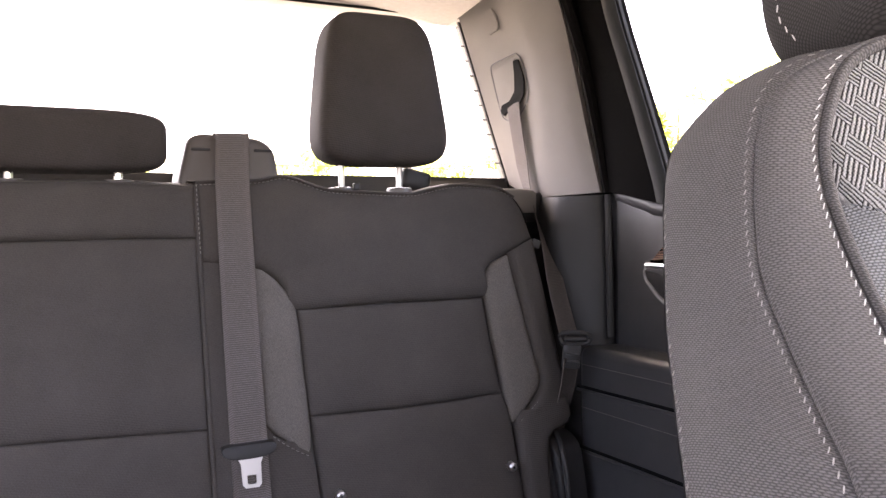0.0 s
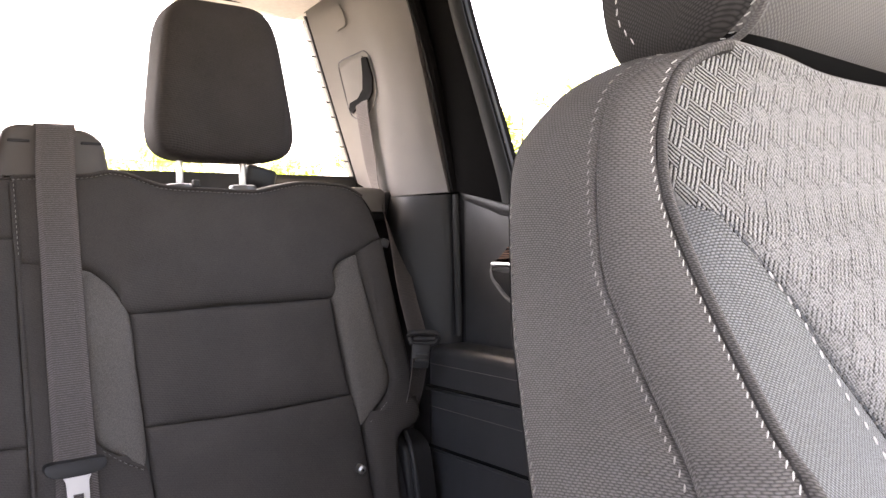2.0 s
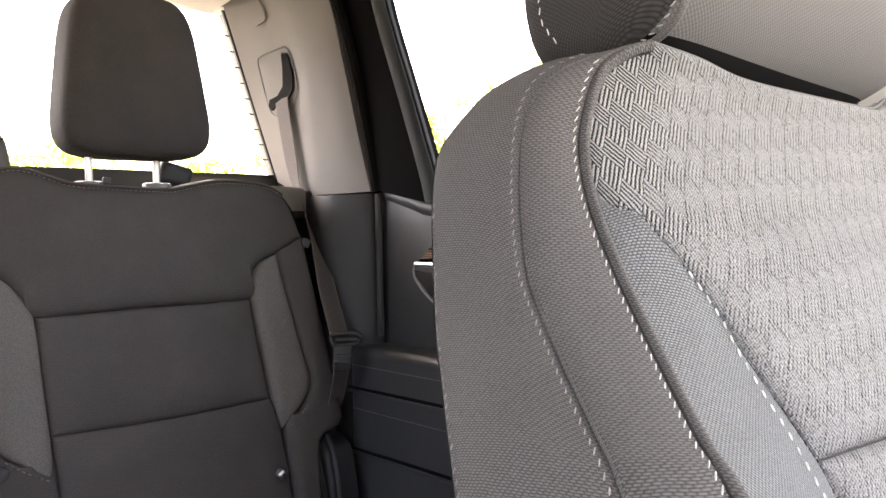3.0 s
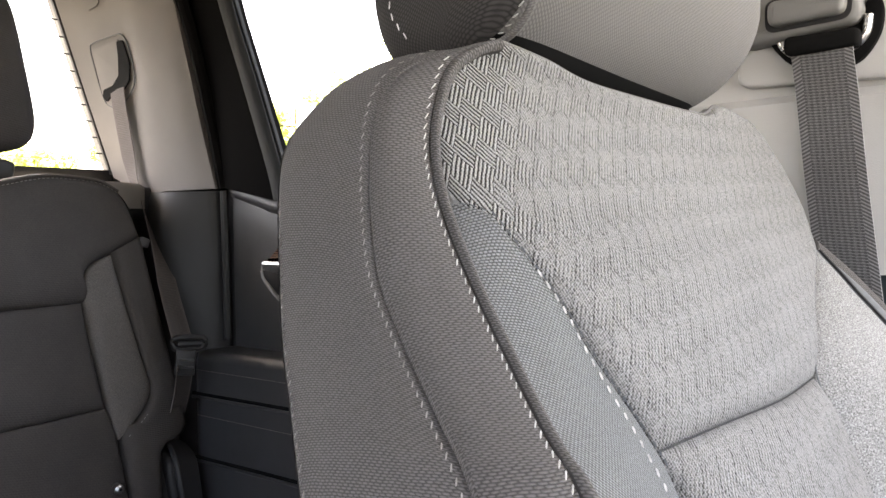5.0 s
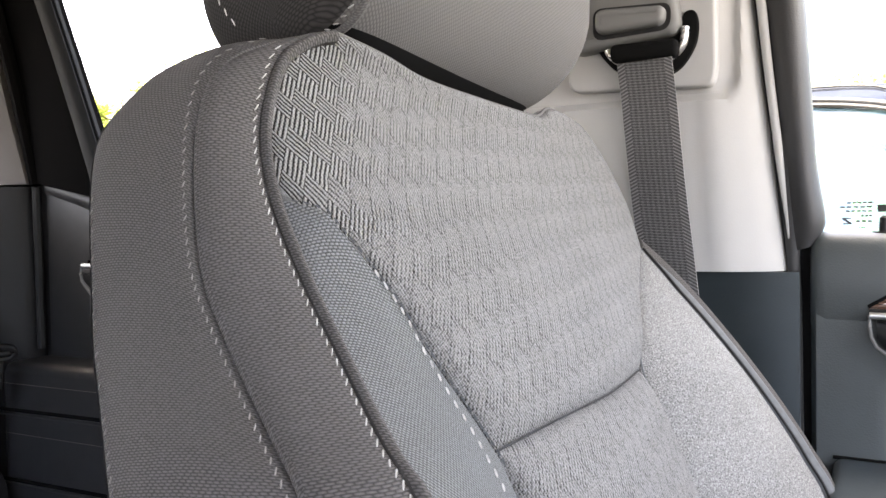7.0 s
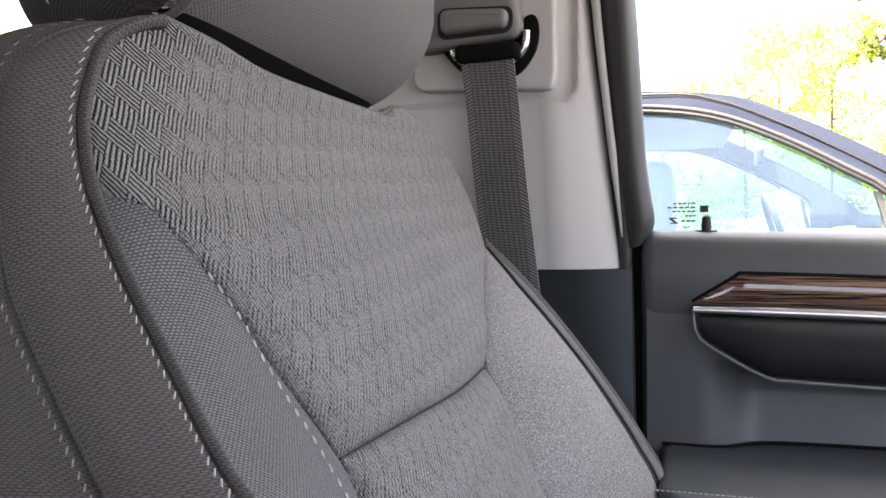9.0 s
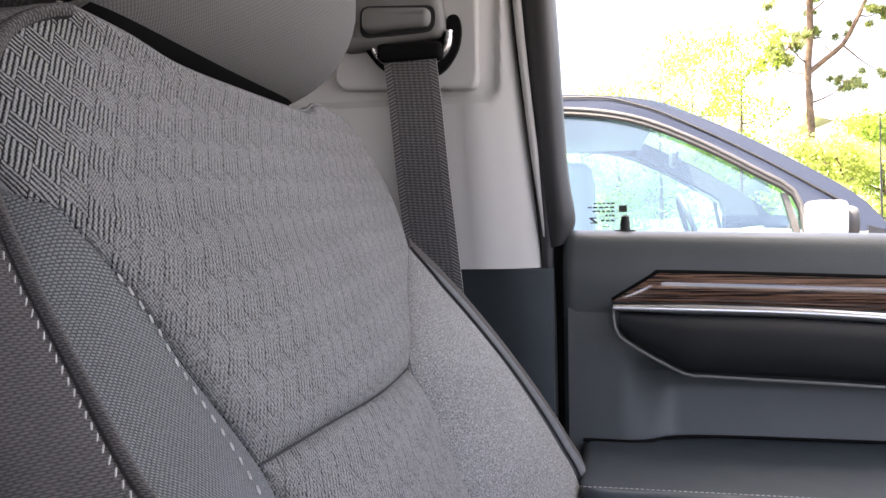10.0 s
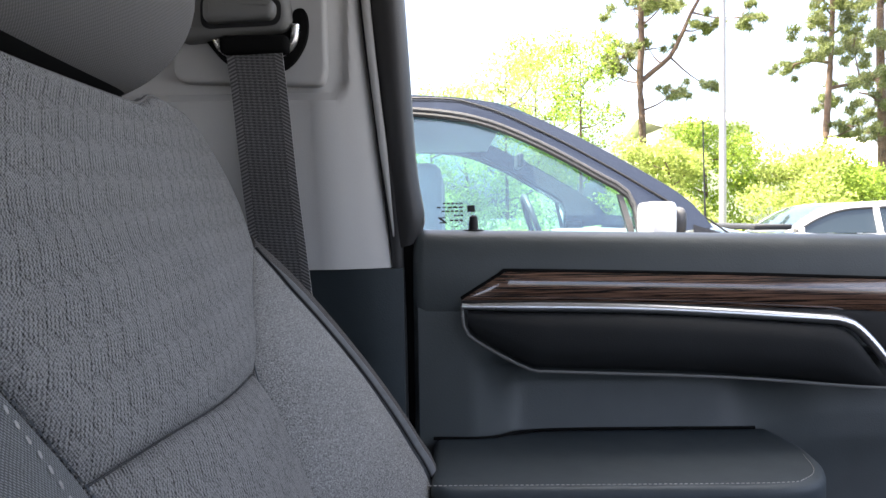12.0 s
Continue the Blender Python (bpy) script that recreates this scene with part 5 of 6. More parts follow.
for _x, _z in ((0.304, 1.118), (0.559, 1.121)):
    _bt = part("bolt", tube([bench(_x, _z, 0.002), bench(_x, _z, 0.012), bench(_x, _z, 0.0145)], [0.0066, 0.0062, 0.0035], 16), M_TONGUE, _rs, "domed steel bolt")
    part("head", tube([bench(_x, _z, 0.014), bench(_x, _z, 0.0152)], [0.0022, 0.0018], 6), M_DARK, _bt)
# outer headrest, narrower towards its top
_bm = pillow((0, 0, 0), (0.1075, 0.050, 0.115), 5.0, 72, 40, -0.006)
for _v in _bm.verts:
    _t = _v.co.z / 0.112
    _v.co = Vector((_v.co.x * (0.86 - 0.135 * _t) / 0.985 + 0.4185, 1.158 + _v.co.y + 0.10 * _v.co.z, 1.674 + _v.co.z))
_rh = part("headrest", _bm, M_REAR_SHADED, _rs, "tall grey headrest, darkened as if backlit")
for _x in (0.360, 0.452):
    _po = part("post", tube([(_x, 1.150, 1.50), (_x, 1.150, 1.575)], 0.0049, 12), M_TONGUE, _rh, "chromed post")
    part("guide", slab(soft([(_x - 0.017, 1.140), (_x, 1.132), (_x + 0.017, 1.140), (_x + 0.017, 1.160), (_x, 1.166), (_x - 0.017, 1.160)], 30), in_z, 1.519, 1.5275, 0.003), M_CUP, _rh, "pale post collar")
part("guide_button", rbox((0.378, 1.135, 1.528), (0.010, 0.008, 0.010), 0.002), M_BLACK, _rs)

# centre section with folding armrest back
_cs = thing("center_bench", (-0.05, 1.05, 0.65), "dark grey cloth centre rear seat back with low headrest", "car seat")
_ct = bpath([(-0.30, 1.529), (-0.02, 1.532), (0.06, 1.531), (0.12, 1.528), (0.147, 1.526)], 40)
_cm = bpath([(-0.30, 1.453), (0.04, 1.457), (0.147, 1.456)], 40)
_cl = bpath([(-0.30, 1.222), (-0.08, 1.222), (0.146, 1.214)], 40)
part("upper_panel", grid_mesh(coons(_ct, _cm, bpath([(-0.30, 1.529), (-0.30, 1.453)], 8), bpath([(0.147, 1.526), (0.147, 1.456)], 8), 40, 10, 0.010, BO, 5), 0.01, BO), M_REAR, _cs)
part("middle_panel", grid_mesh(coons(_cm, _cl, bpath([(-0.30, 1.453), (-0.30, 1.222)], 16), bpath([(0.147, 1.456), (0.146, 1.35), (0.146, 1.214)], 16), 40, 16, 0.012, BO, 5), 0.01, BO), M_REAR, _cs)
part("lower_panel", grid_mesh(coons(_cl, bpath([(-0.30, 0.95), (0.148, 0.95)], 40), bpath([(-0.30, 1.222), (-0.30, 0.95)], 12), bpath([(0.146, 1.214), (0.148, 0.95)], 12), 40, 12, 0.012, BO, 5), 0.01, BO), M_REAR, _cs)
part("top_roll", grid_mesh(loft2(_ct, _ct + np.array((0, 0.085, -0.004)), 8, 40, 0.006, (0, 0, 1)), 0.004, (0, 0, 1)), M_REAR, _cs)
part("back_board", slab([(-0.30, 0.9), (0.146, 0.9), (0.146, 1.50), (-0.30, 1.50)], lambda a, b, d: bench(a, b, d), -0.09, -0.012, 0.004), M_DARK, _cs)
part("stitching", stitches(bpath([(0.149, 1.527), (0.149, 1.43)], 30, 0.004), 0.006, 0.004, 0.0004, BO, 0), M_THREAD_D, _cs)
_ch2 = part("headrest", pillow((-0.085, 1.165, 1.5855), (0.200, 0.045, 0.0415), 5.5, 64, 24), M_REAR_SHADED, _cs, "low wide headrest, darkened as if backlit")
for _x in (-0.077, 0.052):
    part("post", tube([(_x, 1.155, 1.50), (_x, 1.155, 1.56)], 0.0055, 12), M_STEEL, _ch2)
    part("guide", slab(soft([(_x - 0.018, 1.144), (_x, 1.136), (_x + 0.018, 1.144), (_x + 0.018, 1.164), (_x, 1.170), (_x - 0.018, 1.164)], 30), in_z, 1.527, 1.5350, 0.003), M_CUP, _ch2, "pale post collar")
part("seam_roll", tube(bpath([(0.1485, 1.526), (0.1485, 1.40), (0.1485, 1.20), (0.149, 0.96)], 40, -0.001), 0.0034, 8), M_REAR, _cs)
# belt outlet on the shoulder of the seat
_bx = thing("belt_outlet", (0.20, 1.19, 1.52), "brown-grey plastic belt outlet cover on the rear seat shoulder", "belt cover")
part("cover", slab(rounded([(0.126, 1.522), (0.142, 1.595), (0.160, 1.602), (0.243, 1.597), (0.262, 1.582), (0.272, 1.522)], 0.014), in_y, 1.25, 1.152, 0.012, 3), M_COVER, _bx)
for _a, _b in ((0.146, 0.172), (0.232, 0.258)):
    part("groove", rbox(((_a + _b) / 2, 1.1515, 1.579), (_b - _a, 0.003, 0.004), 0.001, 1), M_BLACK, _bx)

# centre belt with tongue
_cb = thing("center_belt", (0.19, 1.05, 1.14), "grey woven centre belt with steel tongue", "seat belt")
_pp = cr([(0.202, 1.178, 1.603), (0.202, 1.150, 1.602), (0.200, 1.140, 1.584), (0.196, 1.122, 1.53), (0.194, 1.090, 1.42), (0.192, 1.052, 1.30), (0.1915, 1.020, 1.19), (0.1905, 0.985, 1.07), (0.190, 0.95, 0.95)], 60)
part("webbing", ribbon([tuple(p) for p in _pp], (1, 0.0, 0.02), 0.0465), M_BELT_R, _cb, "grey woven webbing")


def near_tongue(pts, k=0.86):
    """Draws the tongue's outlines in towards its middle."""
    return [(0.191 + (x - 0.191) * k, 1.172 + (z - 1.168) * k) for x, z in pts]


_tg = part("tongue_grip", slab(soft(near_tongue([(0.151, 1.190), (0.157, 1.1965), (0.190, 1.1975), (0.224, 1.1975), (0.230, 1.191), (0.226, 1.183), (0.212, 1.178), (0.190, 1.1765), (0.168, 1.177), (0.155, 1.182)]), 40), lambda a, b, d: bench(a, b, d), 0.012, 0.024, 0.004), M_BLACK, _cb, "black moulded grip")
_bm = bmesh.new()
_outer = near_tongue([(0.170, 1.184), (0.212, 1.184), (0.2055, 1.170), (0.2045, 1.142), (0.2005, 1.1375), (0.1815, 1.1375), (0.1775, 1.142), (0.1765, 1.170)])
_hole = near_tongue([(0.1845, 1.1545), (0.1975, 1.1545), (0.1975, 1.150), (0.1975, 1.144), (0.1955, 1.142), (0.1865, 1.142), (0.1845, 1.144), (0.1845, 1.150)])
_lv = [[[_bm.verts.new(bench(x, z, d)) for x, z in ring] for ring in (_outer, _hole)] for d in (0.017, 0.0195)]
for _k in range(8):
    _m = (_k + 1) % 8
    for _o, _h in _lv:
        _bm.faces.new((_o[_k], _o[_m], _h[_m], _h[_k]))
    for _w in range(2):
        _bm.faces.new((_lv[0][_w][_k], _lv[0][_w][_m], _lv[1][_w][_m], _lv[1][_w][_k]))
bmesh.ops.recalc_face_normals(_bm, faces=_bm.faces)
part("tongue", _bm, M_TONGUE, _tg, "bright steel tongue with square hole", False)

# outer rear belt
_ob = thing("rear_belt", (0.66, 1.0, 1.25), "dark woven outer rear belt through a black guide loop", "seat belt")
_pp = cr([tuple(pillar_at(0.69, 1.688, 0.002)), tuple(pillar_at(0.685, 1.674, 0.006)), tuple(pillar_at(0.67, 1.595, 0.010)), tuple(pillar_at(0.60, 1.525, 0.016)), (0.697, 1.122, 1.429), (0.683, 1.066, 1.351), (0.664, 1.013, 1.302)], 40)
_ac = [(math.cos(radians(a)), math.sin(radians(a)), 0.0) for a in np.interp(range(40), (0, 9, 16, 30, 39), (88, 86, 66, 24, 22))]
part("webbing", ribbon([tuple(p) for p in _pp], _ac, 0.044), M_BELT_R, _ob)
_pp = cr([(0.660, 1.000, 1.27), (0.666, 1.022, 1.22), (0.674, 1.075, 1.12), (0.680, 1.12, 0.98)], 20)
part("webbing", ribbon([tuple(p) for p in _pp], (0.90, 0.43, 0), 0.042), M_BELT_R, _ob)
_lp = cr([(0.648, 1.011, 1.300), (0.650, 1.006, 1.305), (0.664, 0.998, 1.306), (0.680, 0.988, 1.304), (0.683, 0.986, 1.297), (0.678, 0.990, 1.290), (0.664, 0.999, 1.289), (0.651, 1.007, 1.290), (0.648, 1.011, 1.300)], 48)
part("guide_loop", tube(_lp, 0.0042, 8), M_BLACK, _ob, "black plastic loop")
part("guide_bar", tube([(0.652, 1.004, 1.297), (0.679, 0.988, 1.297)], 0.0045, 10), M_BLACK, _ob)
part("guide_body", rbox((0.658, 0.997, 1.272), (0.027, 0.012, 0.036), 0.004, 2, (0, 6, -30)), M_BLACK, _ob)
part("guide_rib", rbox((0.656, 0.990, 1.276), (0.020, 0.003, 0.003), 0.001, 1, (0, 6, -30)), M_DARK, _ob)
part("guide_rib", rbox((0.6555, 0.990, 1.266), (0.020, 0.003, 0.003), 0.001, 1, (0, 6, -30)), M_DARK, _ob)
part("clip", rbox((0.664, 1.105, 1.438), (0.016, 0.010, 0.014), 0.003, 2, (0, 20, 0)), M_DARK, _ob, "small belt clip")

# folded-down hinge cover beside the bench
_hc = thing("hinge_cover", (0.68, 1.0, 0.9), "black rounded plastic hinge cover beside the rear seat", "hinge cover")
_hp = [(1.09, 0.90), (1.09, 1.10), (1.075, 1.150), (1.045, 1.150), (1.015, 1.135), (1.000, 1.07), (0.99, 0.90)]
part("cover", slab(rounded(_hp, 0.02), in_x, 0.684, 0.636, 0.012, 3), M_BLACK, _hc)
part("bead", tube(cr([(0.650, 0.990, 0.92), (0.650, 0.998, 1.06), (0.650, 1.012, 1.128), (0.654, 1.035, 1.152)], 24), 0.004, 8), M_DARK, _hc)
# buckle strap end seen behind the bench
part("shelf", rbox((0.30, 1.27, 1.500), (0.9, 0.16, 0.05), 0.012), M_BLACK, None, "black shelf behind the rear seat", True, "structure", "shelf")
_tc = thing("tether_cover", (0.50, 1.235, 1.524), "small black plastic strap loop behind the headrest", "strap loop")
part("loop", rbox((0.505, 1.22, 1.545), (0.052, 0.03, 0.034), 0.010, 3, (0, 14, 0)), M_BLACK, _tc)
_tt = thing("quarter_ledge", (0.63, 1.25, 1.50), "beige ledge beside the rear window", "ledge", kind="structure")
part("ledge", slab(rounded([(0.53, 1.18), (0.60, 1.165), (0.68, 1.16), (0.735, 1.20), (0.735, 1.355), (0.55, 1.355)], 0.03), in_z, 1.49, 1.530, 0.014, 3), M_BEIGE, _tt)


# ---------------------------------------------------------------- outside
def asphalt():
    m = Mat("asphalt", (0.06, 0.06, 0.06), 0.9)
    f = m.math("MULTIPLY_ADD", m.noise(120, 4), 0.5, m.math("MULTIPLY", m.noise(0.6, 5), 0.5))
    m.set("Base Color", m.ramp(f, [(0.3, (0.035, 0.035, 0.036)), (0.7, (0.09, 0.088, 0.085))]))
    m.bump(m.noise(150, 3), 0.5, 0.01)
    return m.m


def paint(name, colour, rough=0.25):
    m = Mat(name, colour, rough, 0.0, 0.5)
    m.set("Metallic", 0.35)
    m.set("Coat Weight", 1.0)
    m.set("Coat Roughness", 0.04)
    m.set("Base Color", m.ramp(m.noise(1.5, 3), [(0.3, lift(colour, 0.92)), (0.7, lift(colour, 1.08))]))
    return m.m


M_ROAD = asphalt()
M_LEAF = leafy("broad_leaves", (0.10, 0.16, 0.02), (0.26, 0.34, 0.05))
M_LEAF_Y = leafy("young_leaves", (0.17, 0.22, 0.05), (0.34, 0.38, 0.11))
M_PINE = leafy("pine_needles", (0.06, 0.08, 0.025), (0.16, 0.18, 0.06))
M_BARK = plain("bark", (0.11, 0.068, 0.048), 0.9, vary=0.4, scale=8)
M_BLUE = paint("dark_blue_paint", (0.026, 0.031, 0.045))
M_WHITE = paint("white_paint", (0.80, 0.80, 0.80))
M_CARGLASS = pane_glass("car_glass", (0.76, 0.94, 0.96), 0.12)
M_DARKGLASS = Mat("tinted_glass", (0.02, 0.03, 0.035), 0.05, 0, 0.8).m
M_TRIM = plain("grey_moulding", (0.045, 0.044, 0.044), 0.5)
M_TYRE = plain("tyre_rubber", (0.02, 0.02, 0.02), 0.8)
M_POLE = plain("galvanised_pole", (0.36, 0.34, 0.33), 0.5, 0.3)
M_ROOFING = plain("pale_roofing", (0.72, 0.68, 0.64), 0.8, vary=0.2, scale=3)
M_SIDING = plain("pale_siding", (0.62, 0.58, 0.52), 0.8, vary=0.1, scale=3)
M_GRASS = plain("grass", (0.10, 0.15, 0.03), 0.9, vary=0.5, scale=1.5)

part("ground", slab([(-900, -900), (900, -900), (900, 900), (-900, 900)], in_z, -0.05, 0.0), M_ROAD, None, "grey asphalt car park reaching the horizon", False, "structure", "ground")
part("verge", slab([(19, -300), (300, -300), (300, 300), (19, 300)], in_z, 0.0, 0.12, 0.03), M_GRASS, None, "grassy verge behind the car park", False, "structure", "ground")


def wheel(parent, x, y, r, w):
    t = part("wheel", tube([(x - w / 2, y, r), (x - w / 2 + 0.02, y, r), (x + w / 2 - 0.02, y, r), (x + w / 2, y, r)], [r * 0.92, r, r, r * 0.92], 28), M_TYRE, parent)
    part("rim", tube([(x - w / 2 - 0.01, y, r), (x + w / 2 + 0.01, y, r)], [r * 0.62, r * 0.62], 20), M_STEEL, t)


def car(name, label, side, mid, paint_m, y0, width, beltline, roof, glass, nose, tail, low=0.35, tint=None):
    """A parked vehicle. side and mid are x of its near flank and axis; roof, glass: (y, z) outlines from the rear to the cowl."""
    s = 1 if mid > side else -1
    far = side + s * width
    t = thing(name, (mid, y0, 0), label, "car")
    # lower body
    lowp = rounded([(tail, low), (nose, low), (nose - 0.06, 0.75), (nose, beltline - 0.20), (nose + 0.5, beltline - 0.06), (roof[-1][0], beltline - 0.005), (tail, beltline)], 0.06)
    part("body", slab(lowp, in_x, side, far, 0.0), paint_m, t)
    ins = 0.14
    # greenhouse: roof skin and pillars on both sides
    cabin = [q for q in cr(roof, 60) if q[0] > roof[3][0] - 0.02]
    rows = []
    for k in np.linspace(0, 1, 9):
        edge = abs(2 * k - 1) ** 3
        rows.append([(side + s * (ins + k * (width - 2 * ins)), y, z - 0.05 * edge * (z - beltline) / 0.5) for y, z in cabin])
    part("roof", grid_mesh(rows, 0.04, (0, 0, 1)), paint_m, t)
    for x, sgn in ((side, s), (far, -s)):
        def lean(a, b, d, x=x, sgn=sgn):
            return (x + sgn * (0.01 + (b - beltline) / (roof[0][1] - beltline) * ins + d), a, b)
        up = even(cr(roof, 80), 40)
        dn = even(cr(glass, 80), 40)
        P = [[lean(a, b, 0.0) for a, b in (np.array(u) * (1 - k) + np.array(v) * k for k in np.linspace(0, 1, 4))] for u, v in zip(up, dn)]
        part("pillar", grid_mesh(P, 0.05, (-sgn, 0, 0)), paint_m, t)
        part("window_trim", tube([lean(a, b + 0.012, -0.004) for a, b in dn], 0.009, 8), M_TRIM, t, "grey window moulding")
        part("window_seal", tube([lean(a, b - 0.006, -0.002) for a, b in dn], 0.010, 6), M_BLACK, t)
        g = part("window", slab([*[tuple(q) for q in dn], (dn[0][0], beltline)], lambda a, b, d: lean(a, b, d), 0.012, 0.018), tint or M_CARGLASS, t)
        if tint is None:
            g.visible_shadow = False
        part("window_post", slab([(glass[-1][0] + 0.012, beltline), (glass[-1][0] + 0.034, beltline), (glass[-2][0] + 0.045, glass[-2][1] + 0.015), (glass[-2][0] + 0.025, glass[-2][1] + 0.012)], lean, 0.0, 0.03), M_TRIM, t)
        part("window_post", slab([(glass[0][0] + 0.0, beltline), (glass[0][0] + 0.08, beltline), (glass[0][0] + 0.06, glass[0][1] + 0.005), (glass[0][0] - 0.02, glass[0][1] + 0.005)], lean, 0.0, 0.04), M_BLACK, t)
    # windscreen
    ws = [[(side + s * (ins * 0.9 + k * (width - 1.8 * ins)), y - 0.05 * (1 - abs(2 * k - 1) ** 2), z) for y, z in roof[3:]] for k in np.linspace(0, 1, 9)]
    g = part("windscreen", grid_mesh(ws, 0.005, (0, -1, 0.5)), tint or M_CARGLASS, t)
    if tint is None:
        g.visible_shadow = False
    for x, sgn in ((side, -s), (far, s)):
        mirror = part("mirror", pillow((x + sgn * 0.13, glass[-1][0] - 0.028, beltline + 0.062), (0.10, 0.052, 0.062), 6.0, 28, 16), M_WHITE, t, "pale mirror housing")
        part("mirror_back", pillow((x + sgn * 0.12, glass[-1][0] - 0.092, beltline + 0.055), (0.085, 0.030, 0.050), 3.5, 20, 12), M_TRIM, mirror, "grey mirror cap")
        part("mirror_foot", rbox((x + sgn * 0.02, glass[-1][0] - 0.05, beltline + 0.02), (0.12, 0.10, 0.05), 0.015), M_BLACK, mirror)
    for y in (nose + 0.95, tail - 1.0):
        for x in (side + s * 0.10, far - s * 0.10):
            wheel(t, x, y, 0.40, 0.24)
    return t


# dark blue pick-up in the next bay
_n = car("parked_truck", "dark blue pick-up truck parked in the next bay", 3.02, 4.0, M_BLUE, 0, 1.95, 1.372,
         [(1.2, 1.925), (0.45, 1.930), (0.12, 1.922), (-0.148, 1.888), (-0.317, 1.818), (-0.53, 1.708), (-0.826, 1.524), (-0.935, 1.400)],
         [(1.2, 1.855), (0.45, 1.86), (0.15, 1.853), (-0.083, 1.813), (-0.295, 1.723), (-0.506, 1.603), (-0.634, 1.515), (-0.66, 1.372)], -3.1, 3.2)
part("antenna", tube([(3.4, -1.02, 1.36), (3.4, -1.01, 1.83)], [0.005, 0.0025], 8), M_BLACK, _n)
part("wiper_cowl", rbox((4.05, -1.30, 1.392), (1.3, 0.16, 0.022), 0.008), M_BLACK, _n)
_hood = [(-0.86, 1.462), (-0.90, 1.450), (-1.04, 1.408), (-1.17, 1.384), (-1.36, 1.369), (-1.59, 1.358), (-2.3, 1.32), (-2.9, 1.25), (-3.08, 1.16)]
_hood = cr([(0, a, b) for a, b in _hood], 30)
part("hood", grid_mesh([[(3.03 + 1.93 * k, q[1], q[2] - 0.05 * abs(2 * k - 1) ** 8 - 0.02 * (1 - abs(2 * k - 1))) for q in _hood] for k in np.linspace(0, 1, 15)], 0.05, (0, 0, 1)), M_BLUE, _n)
part("hood_joint", tube([(3.06, -0.885, 1.455), (3.05, -0.93, 1.425), (3.03, -1.0, 1.37)], 0.004, 6), M_BLACK, _n)
_seam = cr([(3.152, 1.0, 1.905), (3.152, 0.151, 1.910), (3.148, -0.084, 1.875), (3.128, -0.297, 1.782), (3.098, -0.532, 1.651), (3.066, -0.724, 1.532), (3.052, -0.80, 1.482)], 50)
part("roof_joint", tube(_seam, 0.0045, 6), M_BLACK, _n, "dark roof joint")
part("headliner", rbox((4.0, 0.62, 1.845), (1.5, 1.6, 0.03), 0.01), M_GREY_D, _n)
for _y in (0.05, 0.95):
    part("seat", rbox((3.55, _y + 0.1, 1.30), (0.5, 0.16, 0.75), 0.06, 3), M_GREY_D, _n)
    part("seat", rbox((4.45, _y + 0.1, 1.30), (0.5, 0.16, 0.75), 0.06, 3), M_GREY_D, _n)
part("steering_wheel", tube([(4.45 + 0.19 * math.cos(a), -0.42 + 0.06 * math.sin(a), 1.38 + 0.18 * math.sin(a)) for a in np.linspace(0, 6.283, 33)], 0.016, 8), M_BLACK, _n)
part("dashboard", rbox((4.0, -0.75, 1.28), (1.6, 0.45, 0.2), 0.06, 3), M_GREY_D, _n)
part("rear_mirror", rbox((4.0, -0.30, 1.72), (0.22, 0.03, 0.07), 0.015, 3), M_BLACK, _n)

# white cars further off
def far_car(x, y, label):
    roofl = [(y + 2.1, 1.60), (y + 1.4, 1.64), (y + 0.5, 1.63), (y - 0.1, 1.58), (y - 0.5, 1.42), (y - 0.95, 1.12), (y - 1.05, 1.08)]
    glassl = [(y + 1.9, 1.50), (y + 1.4, 1.53), (y + 0.5, 1.52), (y, 1.47), (y - 0.4, 1.33), (y - 0.72, 1.15), (y - 0.75, 1.10)]
    return car("parked_car", label, x, x + 0.95, M_WHITE, y, 1.9, 1.08, roofl, glassl, y - 2.2, y + 2.4, 0.3, M_DARKGLASS)


_fc = far_car(14.0, -6.7, "white estate car parked across the lane")
for _s in (0.30, -0.28):
    part("door_pillar", slab([(-6.7 + 0.9 + _s, 1.08), (-6.7 + 1.0 + _s, 1.08), (-6.7 + 0.97 + _s, 1.55), (-6.7 + 0.87 + _s, 1.55)], lambda a, b, d: (d + 0.14 * (b - 1.08) / 0.5, a, b), 13.99, 14.04), M_WHITE, _fc)
    part("door_pillar", slab([(-6.7 + 0.9 + _s, 1.08), (-6.7 + 1.0 + _s, 1.08), (-6.7 + 0.97 + _s, 1.55), (-6.7 + 0.87 + _s, 1.55)], lambda a, b, d: (d - 0.14 * (b - 1.08) / 0.5, a, b), 15.86, 15.91), M_WHITE, _fc)
_fc.rotation_euler = (0, 0, math.pi)
tagged(_fc, group="white cars across the lane")
tagged(copy_thing(_fc, pose(15.0, -12.9, 0, 0, 0, 180)), group="white cars across the lane")

# lamp post
_lp = thing("lamp_post", (21.0, -7.0, 0), "tall plain grey steel lamp post", "lamp post")
part("pole", tube([(21.0, -7.0, 0), (21.0, -7.0, 4), (21.0, -7.0, 9.5)], [0.10, 0.09, 0.07], 12), M_POLE, _lp)
part("arm", tube([(21.0, -7.0, 9.3), (20.2, -7.0, 9.6)], 0.05, 8), M_POLE, _lp)
part("lamp_head", rbox((19.9, -7.0, 9.62), (0.7, 0.3, 0.14), 0.04), M_POLE, _lp)


